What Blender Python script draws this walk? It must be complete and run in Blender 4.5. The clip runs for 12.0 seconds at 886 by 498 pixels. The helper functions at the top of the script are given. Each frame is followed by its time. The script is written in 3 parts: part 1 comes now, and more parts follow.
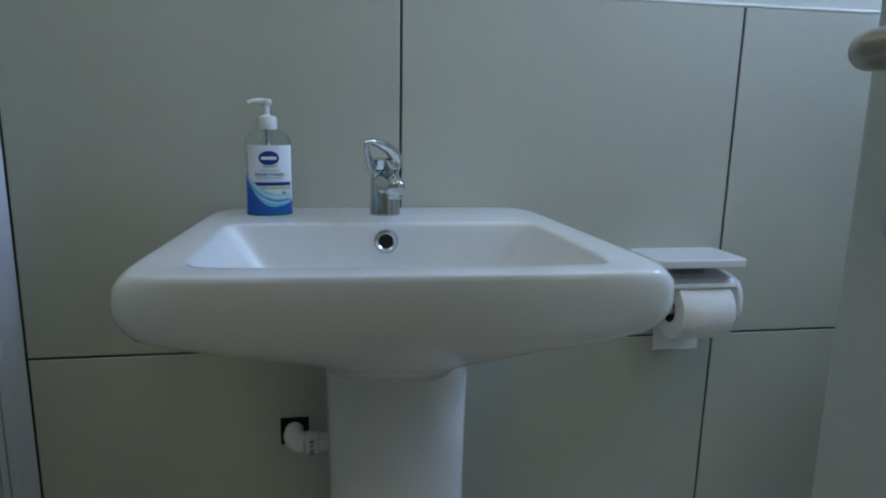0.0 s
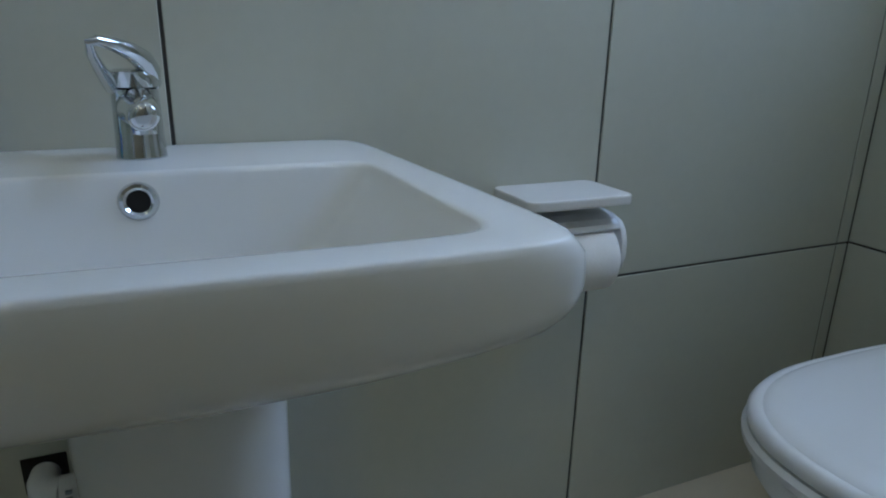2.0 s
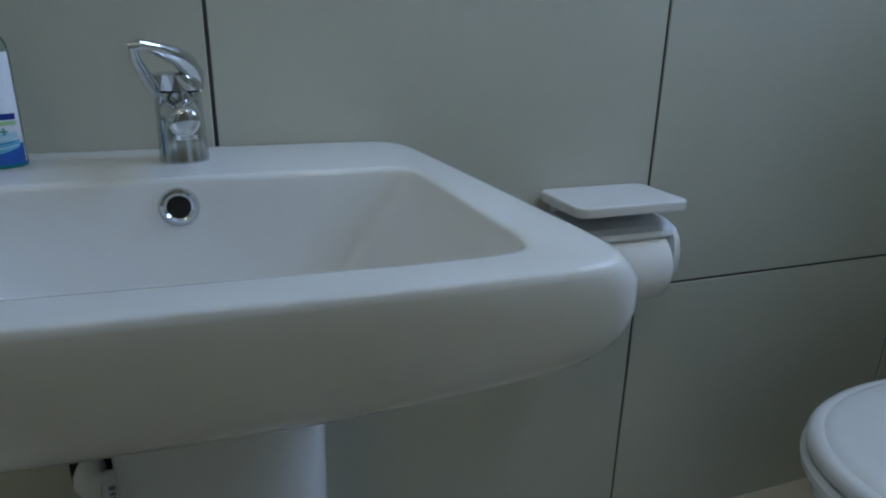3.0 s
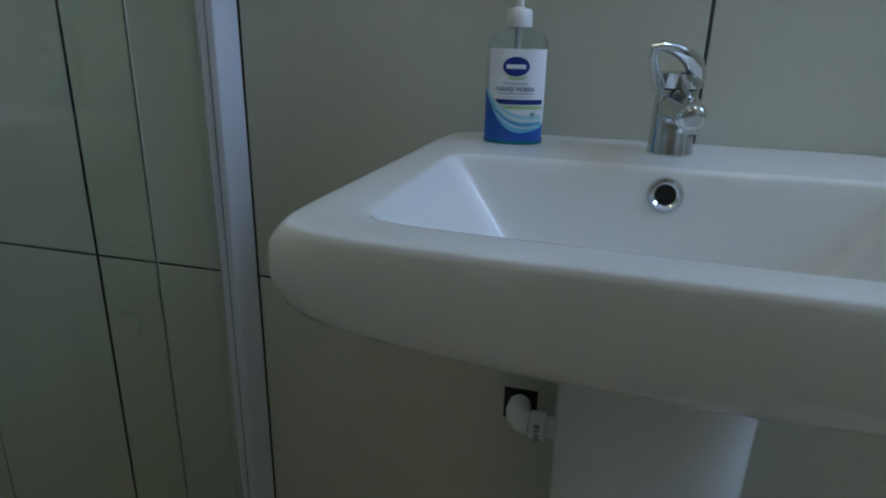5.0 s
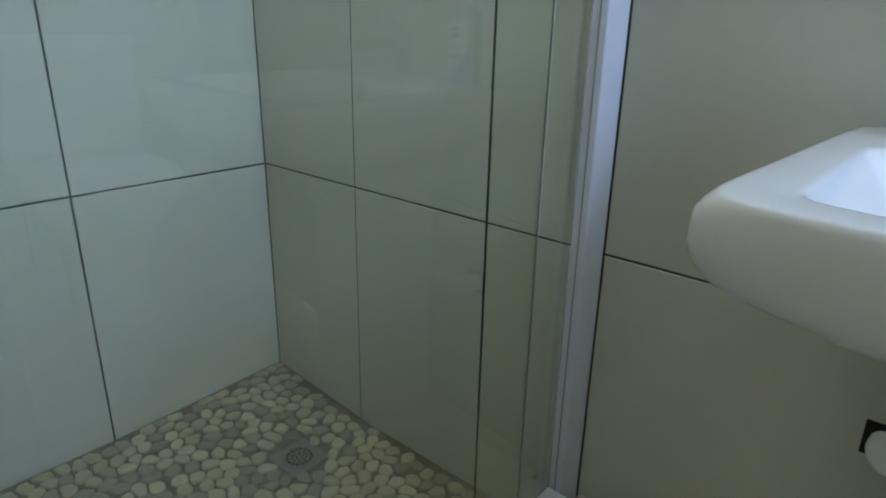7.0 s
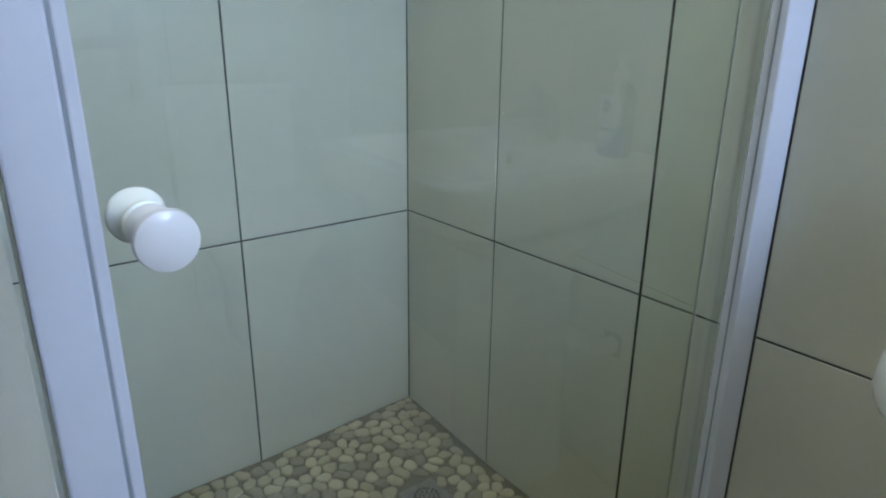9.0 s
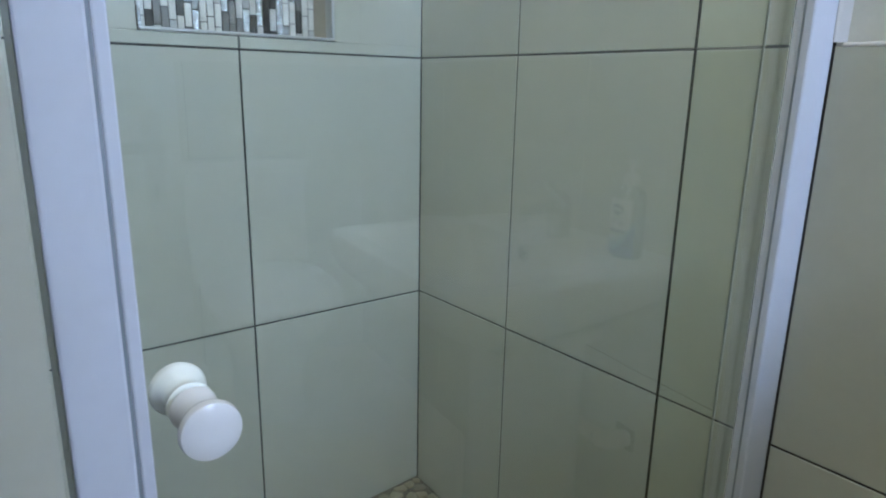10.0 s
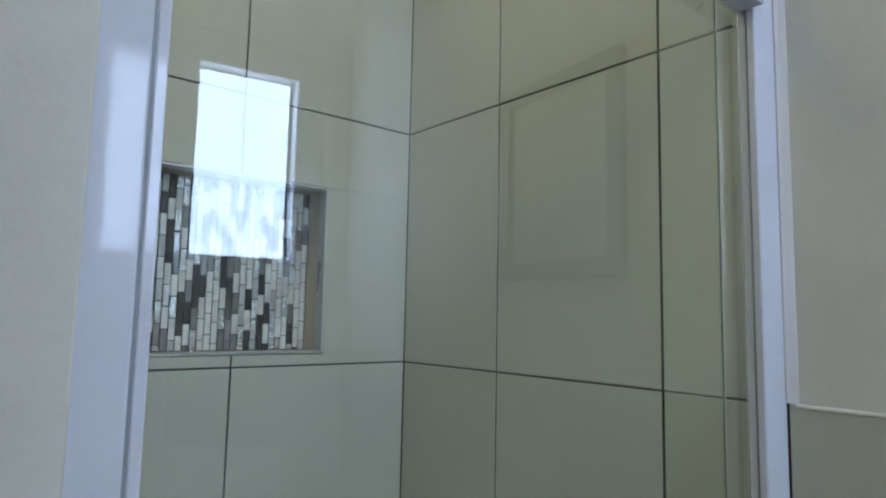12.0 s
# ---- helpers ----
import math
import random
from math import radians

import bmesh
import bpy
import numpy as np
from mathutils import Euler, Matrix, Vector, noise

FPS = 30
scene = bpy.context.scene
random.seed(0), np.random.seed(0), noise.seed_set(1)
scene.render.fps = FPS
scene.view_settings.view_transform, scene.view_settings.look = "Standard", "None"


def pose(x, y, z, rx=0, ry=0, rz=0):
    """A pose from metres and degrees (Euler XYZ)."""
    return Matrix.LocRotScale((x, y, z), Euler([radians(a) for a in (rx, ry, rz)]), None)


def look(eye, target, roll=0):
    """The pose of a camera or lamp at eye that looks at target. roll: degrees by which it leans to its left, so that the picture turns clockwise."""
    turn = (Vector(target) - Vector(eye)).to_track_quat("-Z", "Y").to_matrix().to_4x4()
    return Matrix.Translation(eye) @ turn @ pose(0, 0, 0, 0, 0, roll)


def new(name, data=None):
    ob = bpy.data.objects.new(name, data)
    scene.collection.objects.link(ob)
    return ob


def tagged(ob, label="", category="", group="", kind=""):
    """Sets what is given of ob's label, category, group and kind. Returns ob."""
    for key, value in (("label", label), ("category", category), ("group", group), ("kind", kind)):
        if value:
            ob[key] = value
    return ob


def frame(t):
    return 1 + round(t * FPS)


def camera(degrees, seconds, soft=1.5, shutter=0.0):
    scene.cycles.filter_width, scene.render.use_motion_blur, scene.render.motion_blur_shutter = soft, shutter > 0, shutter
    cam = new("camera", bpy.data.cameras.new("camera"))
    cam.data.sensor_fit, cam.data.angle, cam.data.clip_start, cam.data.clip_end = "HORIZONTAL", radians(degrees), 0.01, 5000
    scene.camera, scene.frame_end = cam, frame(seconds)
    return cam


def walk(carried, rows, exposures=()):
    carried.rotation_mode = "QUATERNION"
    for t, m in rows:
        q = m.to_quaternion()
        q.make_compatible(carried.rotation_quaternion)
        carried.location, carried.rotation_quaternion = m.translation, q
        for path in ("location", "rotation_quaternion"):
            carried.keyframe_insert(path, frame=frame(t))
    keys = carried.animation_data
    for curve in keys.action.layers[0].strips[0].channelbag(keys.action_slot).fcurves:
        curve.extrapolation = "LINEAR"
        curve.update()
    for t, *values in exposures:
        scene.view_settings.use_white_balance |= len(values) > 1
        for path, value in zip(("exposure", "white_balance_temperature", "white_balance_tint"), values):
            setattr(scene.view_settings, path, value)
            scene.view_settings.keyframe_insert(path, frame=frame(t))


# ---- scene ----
cam = camera(69.2, 12.0, soft=2.0, shutter=0.0)
PATH = [
    (0, (1.435, -1.08, 0.99), (1.77, 0.853, 0.601), 1.1),
    (0.5, (1.481, -0.976, 1.013), (2.051, 0.892, 0.584), 1.2),
    (1, (1.517, -0.912, 0.995), (2.215, 0.903, 0.525), 1.2),
    (1.5, (1.509, -0.845, 0.977), (2.268, 0.926, 0.439), 1.3),
    (2, (1.532, -0.809, 0.96), (2.307, 0.935, 0.361), 1.2),
    (2.5, (1.548, -0.79, 0.96), (2.297, 0.956, 0.337), 1.1),
    (3, (1.545, -0.785, 0.972), (2.185, 1.002, 0.34), 1.0),
    (3.5, (1.513, -0.794, 0.984), (1.869, 1.07, 0.351), 1.1),
    (3.7, (1.5, -0.801, 0.977), (1.736, 1.089, 0.366), 0.9),
    (5.3, (1.446, -0.832, 0.967), (0.84, 0.957, 0.308), 1.3),
    (5.5, (1.44, -0.837, 0.961), (0.752, 0.922, 0.303), 1.2),
    (6, (1.418, -0.856, 0.954), (0.506, 0.794, 0.286), 1.2),
    (6.5, (1.405, -0.876, 0.953), (0.322, 0.664, 0.277), 1.2),
    (7, (1.385, -0.907, 0.956), (0.154, 0.515, 0.276), 1.2),
    (7.5, (1.367, -0.941, 0.961), (0.024, 0.371, 0.271), 1.2),
    (7.7, (1.366, -0.953, 0.952), (-0.022, 0.319, 0.276), 1.2),
    (9.5, (1.345, -0.957, 1.097), (-0.156, 0.212, 0.48), 0.6),
    (10, (1.335, -0.966, 1.139), (-0.19, 0.229, 0.642), 1.1),
    (10.5, (1.327, -0.981, 1.2), (-0.209, 0.254, 0.859), 1.2),
    (11, (1.333, -0.983, 1.237), (-0.219, 0.27, 1.087), 1.3),
    (11.5, (1.346, -0.991, 1.288), (-0.202, 0.275, 1.308), 1.1),
    (12, (1.352, -1.001, 1.318), (-0.177, 0.272, 1.527), 1.2),
]
EXPOSURES = [
    (0.0, 0.22, 4760, 1), (0.5, 0.03, 4780, 1), (1.5, -0.02, 4850, 1), (2.5, 0.05, 4850, 1), (3.5, -0.27, 4830, 1), (5.5, 0.0, 4900, 0),
    (6.5, 0.58, 4930, 1), (7.5, 0.99, 4960, 2), (9.5, 1.14, 5030, 5), (10.5, 0.72, 5130, 4), (11.5, 0.46, 5300, 4), (12.0, 0.41, 5350, 4),
]
walk(cam, [(t, look(eye, target, roll)) for t, eye, target, roll in PATH], EXPOSURES)

# ---- light ----
world = bpy.data.worlds.new("sky")
scene.world = world
world.use_nodes = True
sky = world.node_tree.nodes.new("ShaderNodeTexSky")
sky.sky_type, sky.sun_disc = "NISHITA", False
sky.sun_elevation, sky.sun_rotation = radians(50), radians(250)
world.node_tree.links.new(sky.outputs[0], world.node_tree.nodes["Background"].inputs[0])
world.node_tree.nodes["Background"].inputs[1].default_value = 0.068
sun_data = bpy.data.lights.new("sun", "SUN")
sun_data.energy, sun_data.angle, sun_data.color = 3.0, radians(0.5), (1.0, 0.95, 0.88)
sun = new("sun", sun_data)
sun.matrix_world = look((-5, 2, 9), (0, 0, 0))
win_data = bpy.data.lights.new("window_daylight", "AREA")
win_data.shape, win_data.size, win_data.size_y = "RECTANGLE", 0.36, 0.70
win_data.energy, win_data.color = 8.5, (0.75, 0.80, 1.0)
win_light = new("window_daylight", win_data)
win_light.matrix_world = look((2.93, -0.385, 1.86), (1.93, -0.385, 1.86))

# room plan
FLOOR = 0.125        # bathroom floor, above the sunken shower tray
SHOWER = 0.002       # lowest level of the shower floor
CEIL = 2.62
XR = 2.79            # window wall
YF = -1.66           # door wall
NIB = 0.972          # end of the shower side wall
YS = -0.935          # shower side wall


# ---- materials ----
def mat(name, rgb, rough=0.5, metal=0.0, var=0.06, scale=6.0, bump=0.0, fine=120.0, rough_var=0.05, coat=0.0, rnd=0.0, spec=0.5):
    """A surface with soft blotches, fine grain, and relief."""
    m = bpy.data.materials.new(name)
    m.use_nodes = True
    nt = m.node_tree
    b = nt.nodes["Principled BSDF"]
    b.inputs["Metallic"].default_value = metal
    b.inputs["Coat Weight"].default_value = coat
    b.inputs["Specular IOR Level"].default_value = spec
    n1 = nt.nodes.new("ShaderNodeTexNoise")
    n1.inputs["Scale"].default_value, n1.inputs["Detail"].default_value = scale, 5
    n2 = nt.nodes.new("ShaderNodeTexNoise")
    n2.inputs["Scale"].default_value, n2.inputs["Detail"].default_value = fine, 3
    geo = nt.nodes.new("ShaderNodeNewGeometry")
    for n in (n1, n2):
        nt.links.new(geo.outputs["Position"], n.inputs["Vector"])
    add = nt.nodes.new("ShaderNodeMath")
    add.operation = "MULTIPLY_ADD"
    add.inputs[1].default_value = 0.35
    nt.links.new(n2.outputs["Fac"], add.inputs[0])
    nt.links.new(n1.outputs["Fac"], add.inputs[2])
    mr = nt.nodes.new("ShaderNodeMapRange")
    mr.inputs["From Min"].default_value, mr.inputs["From Max"].default_value = 0.35, 1.0
    mr.inputs["To Min"].default_value, mr.inputs["To Max"].default_value = 1 - var, 1 + var
    nt.links.new(add.outputs[0], mr.inputs["Value"])
    last = mr.outputs[0]
    if rnd:
        info = nt.nodes.new("ShaderNodeObjectInfo")
        r = nt.nodes.new("ShaderNodeMapRange")
        r.inputs["To Min"].default_value, r.inputs["To Max"].default_value = 1 - rnd, 1 + rnd
        nt.links.new(info.outputs["Random"], r.inputs["Value"])
        mul = nt.nodes.new("ShaderNodeMath")
        mul.operation = "MULTIPLY"
        nt.links.new(last, mul.inputs[0])
        nt.links.new(r.outputs[0], mul.inputs[1])
        last = mul.outputs[0]
    vm = nt.nodes.new("ShaderNodeVectorMath")
    vm.operation = "SCALE"
    vm.inputs[0].default_value = rgb
    nt.links.new(last, vm.inputs["Scale"])
    nt.links.new(vm.outputs[0], b.inputs["Base Color"])
    rr = nt.nodes.new("ShaderNodeMapRange")
    rr.inputs["From Min"].default_value, rr.inputs["From Max"].default_value = 0.3, 0.7
    rr.inputs["To Min"].default_value, rr.inputs["To Max"].default_value = max(0, rough - rough_var), rough + rough_var
    nt.links.new(n1.outputs["Fac"], rr.inputs["Value"])
    nt.links.new(rr.outputs[0], b.inputs["Roughness"])
    if bump:
        bp = nt.nodes.new("ShaderNodeBump")
        bp.inputs["Strength"].default_value, bp.inputs["Distance"].default_value = bump, 0.002
        nt.links.new(add.outputs[0], bp.inputs["Height"])
        nt.links.new(bp.outputs[0], b.inputs["Normal"])
    return m


def glass_mat(name, rgb, rough=0.0, ior=1.5):
    m = bpy.data.materials.new(name)
    m.use_nodes = True
    b = m.node_tree.nodes["Principled BSDF"]
    b.inputs["Base Color"].default_value = (*rgb, 1)
    b.inputs["Transmission Weight"].default_value = 1.0
    b.inputs["Roughness"].default_value = rough
    b.inputs["IOR"].default_value = ior
    return m


TILE = mat("wall_tile", (0.51, 0.515, 0.438), 0.22, var=0.05, scale=3.0, fine=60, rnd=0.02, rough_var=0.04)
GROUT = mat("dark_grout", (0.055, 0.055, 0.055), 0.9, var=0.25, scale=14, bump=0.4)
PLASTER = mat("cream_plaster", (0.655, 0.655, 0.59), 0.75, var=0.08, scale=7, bump=0.4, fine=160)
CEILING = mat("ceiling_paint", (0.78, 0.77, 0.74), 0.8, var=0.03, bump=0.1)
FLOOR_TILE = mat("floor_tile", (0.60, 0.54, 0.42), 0.35, var=0.07, scale=8, rnd=0.03)
CERAMIC = mat("white_ceramic", (0.76, 0.77, 0.77), 0.10, var=0.015, scale=4, rough_var=0.03)
PLASTIC = mat("white_plastic", (0.75, 0.75, 0.75), 0.24, var=0.02, scale=5, rough_var=0.02)
FRAME = mat("white_powder_coat", (0.60, 0.62, 0.68), 0.045, var=0.03, scale=12, rough_var=0.01, spec=0.25)
GASKET = mat("grey_gasket", (0.25, 0.28, 0.31), 0.6, var=0.1)
CHROME = mat("chrome", (0.66, 0.68, 0.70), 0.10, metal=1.0, var=0.02, rough_var=0.03)
STEEL = mat("brushed_steel", (0.45, 0.45, 0.44), 0.35, metal=1.0, var=0.08, scale=40)
# Near-black carries the shade inside openings that are not cut.
BLACK = mat("hole_shade_black", (0.012, 0.012, 0.012), 0.9)
PAPER = mat("toilet_paper", (0.80, 0.79, 0.77), 0.95, var=0.03, scale=30, bump=0.5, fine=300)
DOOR = mat("door_paint", (0.60, 0.64, 0.65), 0.45, var=0.03, scale=8, bump=0.05)
HANDLE = mat("beige_handle", (0.30, 0.29, 0.235), 0.3, metal=0.4, var=0.05)
BED = mat("pebble_grout", (0.14, 0.13, 0.098), 0.9, var=0.2, scale=30, bump=0.6)
GLASS = glass_mat("clear_glass", (0.95, 0.98, 0.922))
PANE = glass_mat("window_glass", (0.97, 0.98, 0.98))


# ---- mesh helpers ----
def bm_box(x0, y0, z0, x1, y1, z1, bevel=0.0, seg=2):
    bm = bmesh.new()
    r = bmesh.ops.create_cube(bm, size=1)
    for v in r["verts"]:
        v.co = Vector(((x0 + x1) / 2 + v.co.x * (x1 - x0), (y0 + y1) / 2 + v.co.y * (y1 - y0), (z0 + z1) / 2 + v.co.z * (z1 - z0)))
    if bevel:
        bmesh.ops.bevel(bm, geom=bm.edges[:] + bm.verts[:], offset=bevel, segments=seg, profile=0.5, affect="EDGES")
    return bm


def bm_loft(rings, cap0=True, cap1=True, closed=True):
    """Quads between rings of equal length."""
    bm = bmesh.new()
    rows = [[bm.verts.new(p) for p in ring] for ring in rings]
    n = len(rows[0])
    for a, b in zip(rows, rows[1:]):
        for k in range(n if closed else n - 1):
            bm.faces.new((a[k], a[(k + 1) % n], b[(k + 1) % n], b[k]))
    if cap0:
        bm.faces.new(rows[0][::-1])
    if cap1:
        bm.faces.new(rows[-1])
    bmesh.ops.recalc_face_normals(bm, faces=bm.faces[:])
    return bm


def bm_lathe(profile, seg=32, at=(0, 0, 0), axis="z", caps=True):
    """profile: (radius, height) pairs round an axis."""
    rings = []
    for r, h in profile:
        ring = []
        for k in range(seg):
            a = 2 * math.pi * k / seg
            u, v = r * math.cos(a), r * math.sin(a)
            p = {"z": (u, v, h), "x": (h, u, v), "y": (u, h, v)}[axis]
            ring.append((at[0] + p[0], at[1] + p[1], at[2] + p[2]))
        rings.append(ring)
    return bm_loft(rings, caps, caps)


def bm_tube(path, radius, seg=16, flat=1.0):
    """A tube along points; radius a number or one each; flat squeezes it along its second normal."""
    pts = [Vector(p) for p in path]
    rad = radius if isinstance(radius, (list, tuple)) else [radius] * len(pts)
    rings, up = [], None
    for k, p in enumerate(pts):
        d = (pts[min(k + 1, len(pts) - 1)] - pts[max(k - 1, 0)]).normalized()
        if up is None:
            up = d.orthogonal().normalized()
        up = (up - d * up.dot(d)).normalized()
        side = d.cross(up)
        rings.append([p + rad[k] * (math.cos(2 * math.pi * j / seg) * up + flat * math.sin(2 * math.pi * j / seg) * side) for j in range(seg)])
    return bm_loft(rings)


def bm_prism(outline, z0, z1, bevel=0.0, seg=2):
    """An outline in x, y between two heights."""
    bm = bm_loft([[(x, y, z0) for x, y in outline], [(x, y, z1) for x, y in outline]])
    if bevel:
        edges = [e for e in bm.edges if abs(e.verts[0].co.z - e.verts[1].co.z) < 1e-6]
        bmesh.ops.bevel(bm, geom=edges, offset=bevel, segments=seg, profile=0.5, affect="EDGES")
    return bm


def join(*bms):
    out = bmesh.new()
    for b in bms:
        me = bpy.data.meshes.new("tmp")
        b.to_mesh(me)
        b.free()
        out.from_mesh(me)
        bpy.data.meshes.remove(me)
    return out


def part(name, bm, material, parent=None, label="", smooth=False, sub=0):
    me = bpy.data.meshes.new(name)
    bm.to_mesh(me)
    bm.free()
    me.materials.append(material)
    ob = new(name, me)
    if smooth:
        for p in me.polygons:
            p.use_smooth = True
        me.set_sharp_from_angle(angle=radians(42))
    if sub:
        md = ob.modifiers.new("smooth", "SUBSURF")
        md.levels = md.render_levels = sub
    if parent is not None:
        ob.parent = parent
    if label:
        ob["label"] = label
    return ob


def thing(name, label, category, group="", kind=""):
    return tagged(new(name), label, category, group, kind)


def rounded(x0, y0, x1, y1, r, n=6):
    pts = []
    for cx, cy, a0 in ((x1 - r, y1 - r, 0), (x0 + r, y1 - r, 90), (x0 + r, y0 + r, 180), (x1 - r, y0 + r, 270)):
        for k in range(n + 1):
            a = radians(a0 + 90 * k / n)
            pts.append((cx + r * math.cos(a), cy + r * math.sin(a)))
    return pts


def structure(ob, label="", category=""):
    return tagged(ob, label, category, kind="structure")


# ---- walls, floors, ceiling ----
# core walls lie behind the tiles by their thickness; the core's face is the grout
wall_sink = structure(part("wall_sink", bm_box(-0.3, 0.0022, -0.3, 3.2, 0.25, 1.196), GROUT), "sink wall, grey-beige tiles with dark grout", "wall")
part("upper_wall", bm_box(0.945, 0.003, 1.196, 3.2, 0.25, CEIL + 0.1, 0), PLASTER, wall_sink, "cream painted plaster above the tiles")
part("shower_backing", bm_box(-0.3, 0.0022, 1.196, 0.945, 0.25, CEIL + 0.1), GROUT, wall_sink)

# shower end wall with the niche
NY0, NY1, NZ0, NZ1, ND = -0.648, -0.237, 1.2255, 1.621, 0.085
wall_end = thing("wall_shower_end", "shower end wall, grey-beige tiles with a mosaic niche", "wall", kind="structure")
part("backing", join(bm_box(-0.3, -1.3, -0.3, -0.0022, 0.008, NZ0), bm_box(-0.3, -1.3, NZ1, -0.0022, 0.008, CEIL + 0.1),
                     bm_box(-0.3, -1.3, NZ0, -0.0022, NY0, NZ1), bm_box(-0.3, NY1, NZ0, -0.0022, 0.008, NZ1),
                     bm_box(-0.3, NY0, NZ0, -ND - 0.008, NY1, NZ1)), GROUT, wall_end)
wall_side = structure(part("wall_shower_side", join(bm_box(-0.008, -1.045, -0.3, NIB - 0.0022, YS - 0.0022, 1.2020), bm_box(-0.008, -1.045, 1.2020, 0.9, YS - 0.0022, CEIL + 0.1)), GROUT), "shower side wall with a tiled end", "wall")
part("upper_wall", bm_box(0.9, -1.045, 1.2025, NIB + 0.003, YS + 0.003, CEIL + 0.1, 0.002), PLASTER, wall_side, "uneven cream plaster above the tiles")
wall_window = thing("wall_window", "window wall, tiled below and cream plaster above", "wall", kind="structure")
WY0, WY1, WZ0, WZ1 = -0.665, -0.100, 1.40, 2.315
part("backing", bm_box(XR + 0.0022, -2.0, -0.3, XR + 0.26, 0.008, 1.196), GROUT, wall_window)
part("upper_wall", join(bm_box(XR + 0.003, -2.0, 1.196, XR + 0.26, 0.003, WZ0), bm_box(XR + 0.003, -2.0, WZ1, XR + 0.26, 0.003, CEIL + 0.1),
                        bm_box(XR + 0.003, -2.0, WZ0, XR + 0.26, WY0, WZ1), bm_box(XR + 0.003, WY1, WZ0, XR + 0.26, 0.003, WZ1)), PLASTER, wall_window, "cream painted plaster")
DX0, DX1, DZ1 = 0.985, 1.725, FLOOR + 2.04
wall_door = thing("wall_door", "cream plaster wall beside the open door", "wall", kind="structure")
part("upper_wall", join(bm_box(DX1, YF - 0.12, -0.3, XR + 0.008, YF, CEIL + 0.1)), PLASTER, wall_door)
# plain passage behind the doorway
hall = thing("wall_passage", "plain cream walls of the passage outside", "wall", kind="structure")
part("upper_wall", join(bm_box(-0.2, -3.2, -0.3, 3.2, -3.1, CEIL + 0.1), bm_box(-0.3, -3.2, -0.3, -0.2, -2.0, CEIL + 0.1), bm_box(3.1, -3.2, -0.3, 3.2, YF, CEIL + 0.1),
                        bm_box(-0.3, -2.0, -0.3, -0.2, -1.045, CEIL + 0.1)), PLASTER, hall)
ceiling = structure(part("ceiling", bm_box(-0.3, -3.2, CEIL, 3.2, 0.25, CEIL + 0.1), CEILING), "flat white painted ceiling", "ceiling")
floor = structure(part("floor", bm_box(0.945, -3.2, -0.1, XR + 0.01, 0.008, FLOOR - 0.006), GROUT), "cream tiled bathroom floor", "floor")
part("passage_floor", bm_box(-0.3, -3.2, -0.1, 0.945, -1.045, FLOOR), FLOOR_TILE, floor)


def shower_z(x, y):
    """The bed of the pebbles: it rises to the back corner of the shower."""
    return SHOWER + 0.033 * max(0.0, 1 - x / 0.36) * (0.45 + 0.55 * max(0.0, 1 + y / 0.45))


def shower_bed():
    bm = bmesh.new()
    nx, ny = 40, 40
    grid = [[bm.verts.new((x, y, shower_z(x, y))) for y in [-1.0 + 1.008 * j / ny for j in range(ny + 1)]] for x in [-0.01 + 0.955 * i / nx for i in range(nx + 1)]]
    for i in range(nx):
        for j in range(ny):
            bm.faces.new((grid[i][j], grid[i + 1][j], grid[i + 1][j + 1], grid[i][j + 1])).smooth = True
    rim = [grid[i][0] for i in range(nx)] + [grid[nx][j] for j in range(ny)] + [grid[i][ny] for i in range(nx, 0, -1)] + [grid[0][j] for j in range(ny, 0, -1)]
    low = [bm.verts.new((v.co.x, v.co.y, -0.2)) for v in rim]
    for k in range(len(rim)):
        bm.faces.new((rim[k], low[k], low[(k + 1) % len(rim)], rim[(k + 1) % len(rim)]))
    bm.faces.new(low[::-1])
    return bm


shower_floor = structure(part("shower_floor", shower_bed(), BED), "sunken shower floor of sliced pebbles", "floor")

# ---- window ----
window = thing("window_1", "white framed window with daylight behind", "window", kind="structure")
GY0, GY1, GZ0, GZ1 = -0.560, -0.205, 1.515, 2.20
for a in ((WY0, WZ0, WY1, GZ0), (WY0, GZ1, WY1, WZ1), (WY0, GZ0, GY0, GZ1), (GY1, GZ0, WY1, GZ1)):
    part("window_frame", bm_box(XR + 0.03, a[0], a[1], XR + 0.09, a[2], a[3], 0.004), FRAME, window)
pane = part("pane", bm_box(XR + 0.06, GY0 - 0.005, GZ0 - 0.005, XR + 0.066, GY1 + 0.005, GZ1 + 0.005), PANE, window)
pane.visible_shadow = False

# ---- door leaf, standing open ----
door = thing("door_1", "open grey-white painted door with lever handle", "door", kind="structure")
LX, LY = 1.729, -0.757
part("leaf", bm_box(LX, LY - 0.80, FLOOR + 0.008, LX + 0.04, LY, FLOOR + 2.03, 0.002), DOOR, door)
LH = 1.028           # height of the lever
part("lever_handle", bm_tube([(LX - 0.002, LY - 0.030, LH), (LX - 0.016, LY - 0.030, LH), (LX - 0.027, LY - 0.031, LH), (LX - 0.034, LY - 0.036, LH), (LX - 0.037, LY - 0.046, LH), (LX - 0.037, LY - 0.085, LH - 0.001), (LX - 0.036, LY - 0.140, LH - 0.006), (LX - 0.035, LY - 0.146, LH - 0.006)], [0.0080, 0.0084, 0.0092, 0.0098, 0.0100, 0.0095, 0.0082, 0.0045], 20), HANDLE, door, "beige metal lever handle", smooth=True)
part("back_plate", bm_prism(rounded(-0.016, -0.080, 0.016, 0.080, 0.013), 0.0, 0.007, 0.002), STEEL, door, "grey metal back plate", smooth=True).matrix_basis = pose(LX + 0.001, LY - 0.044, 1.008, 90, 0, -90)
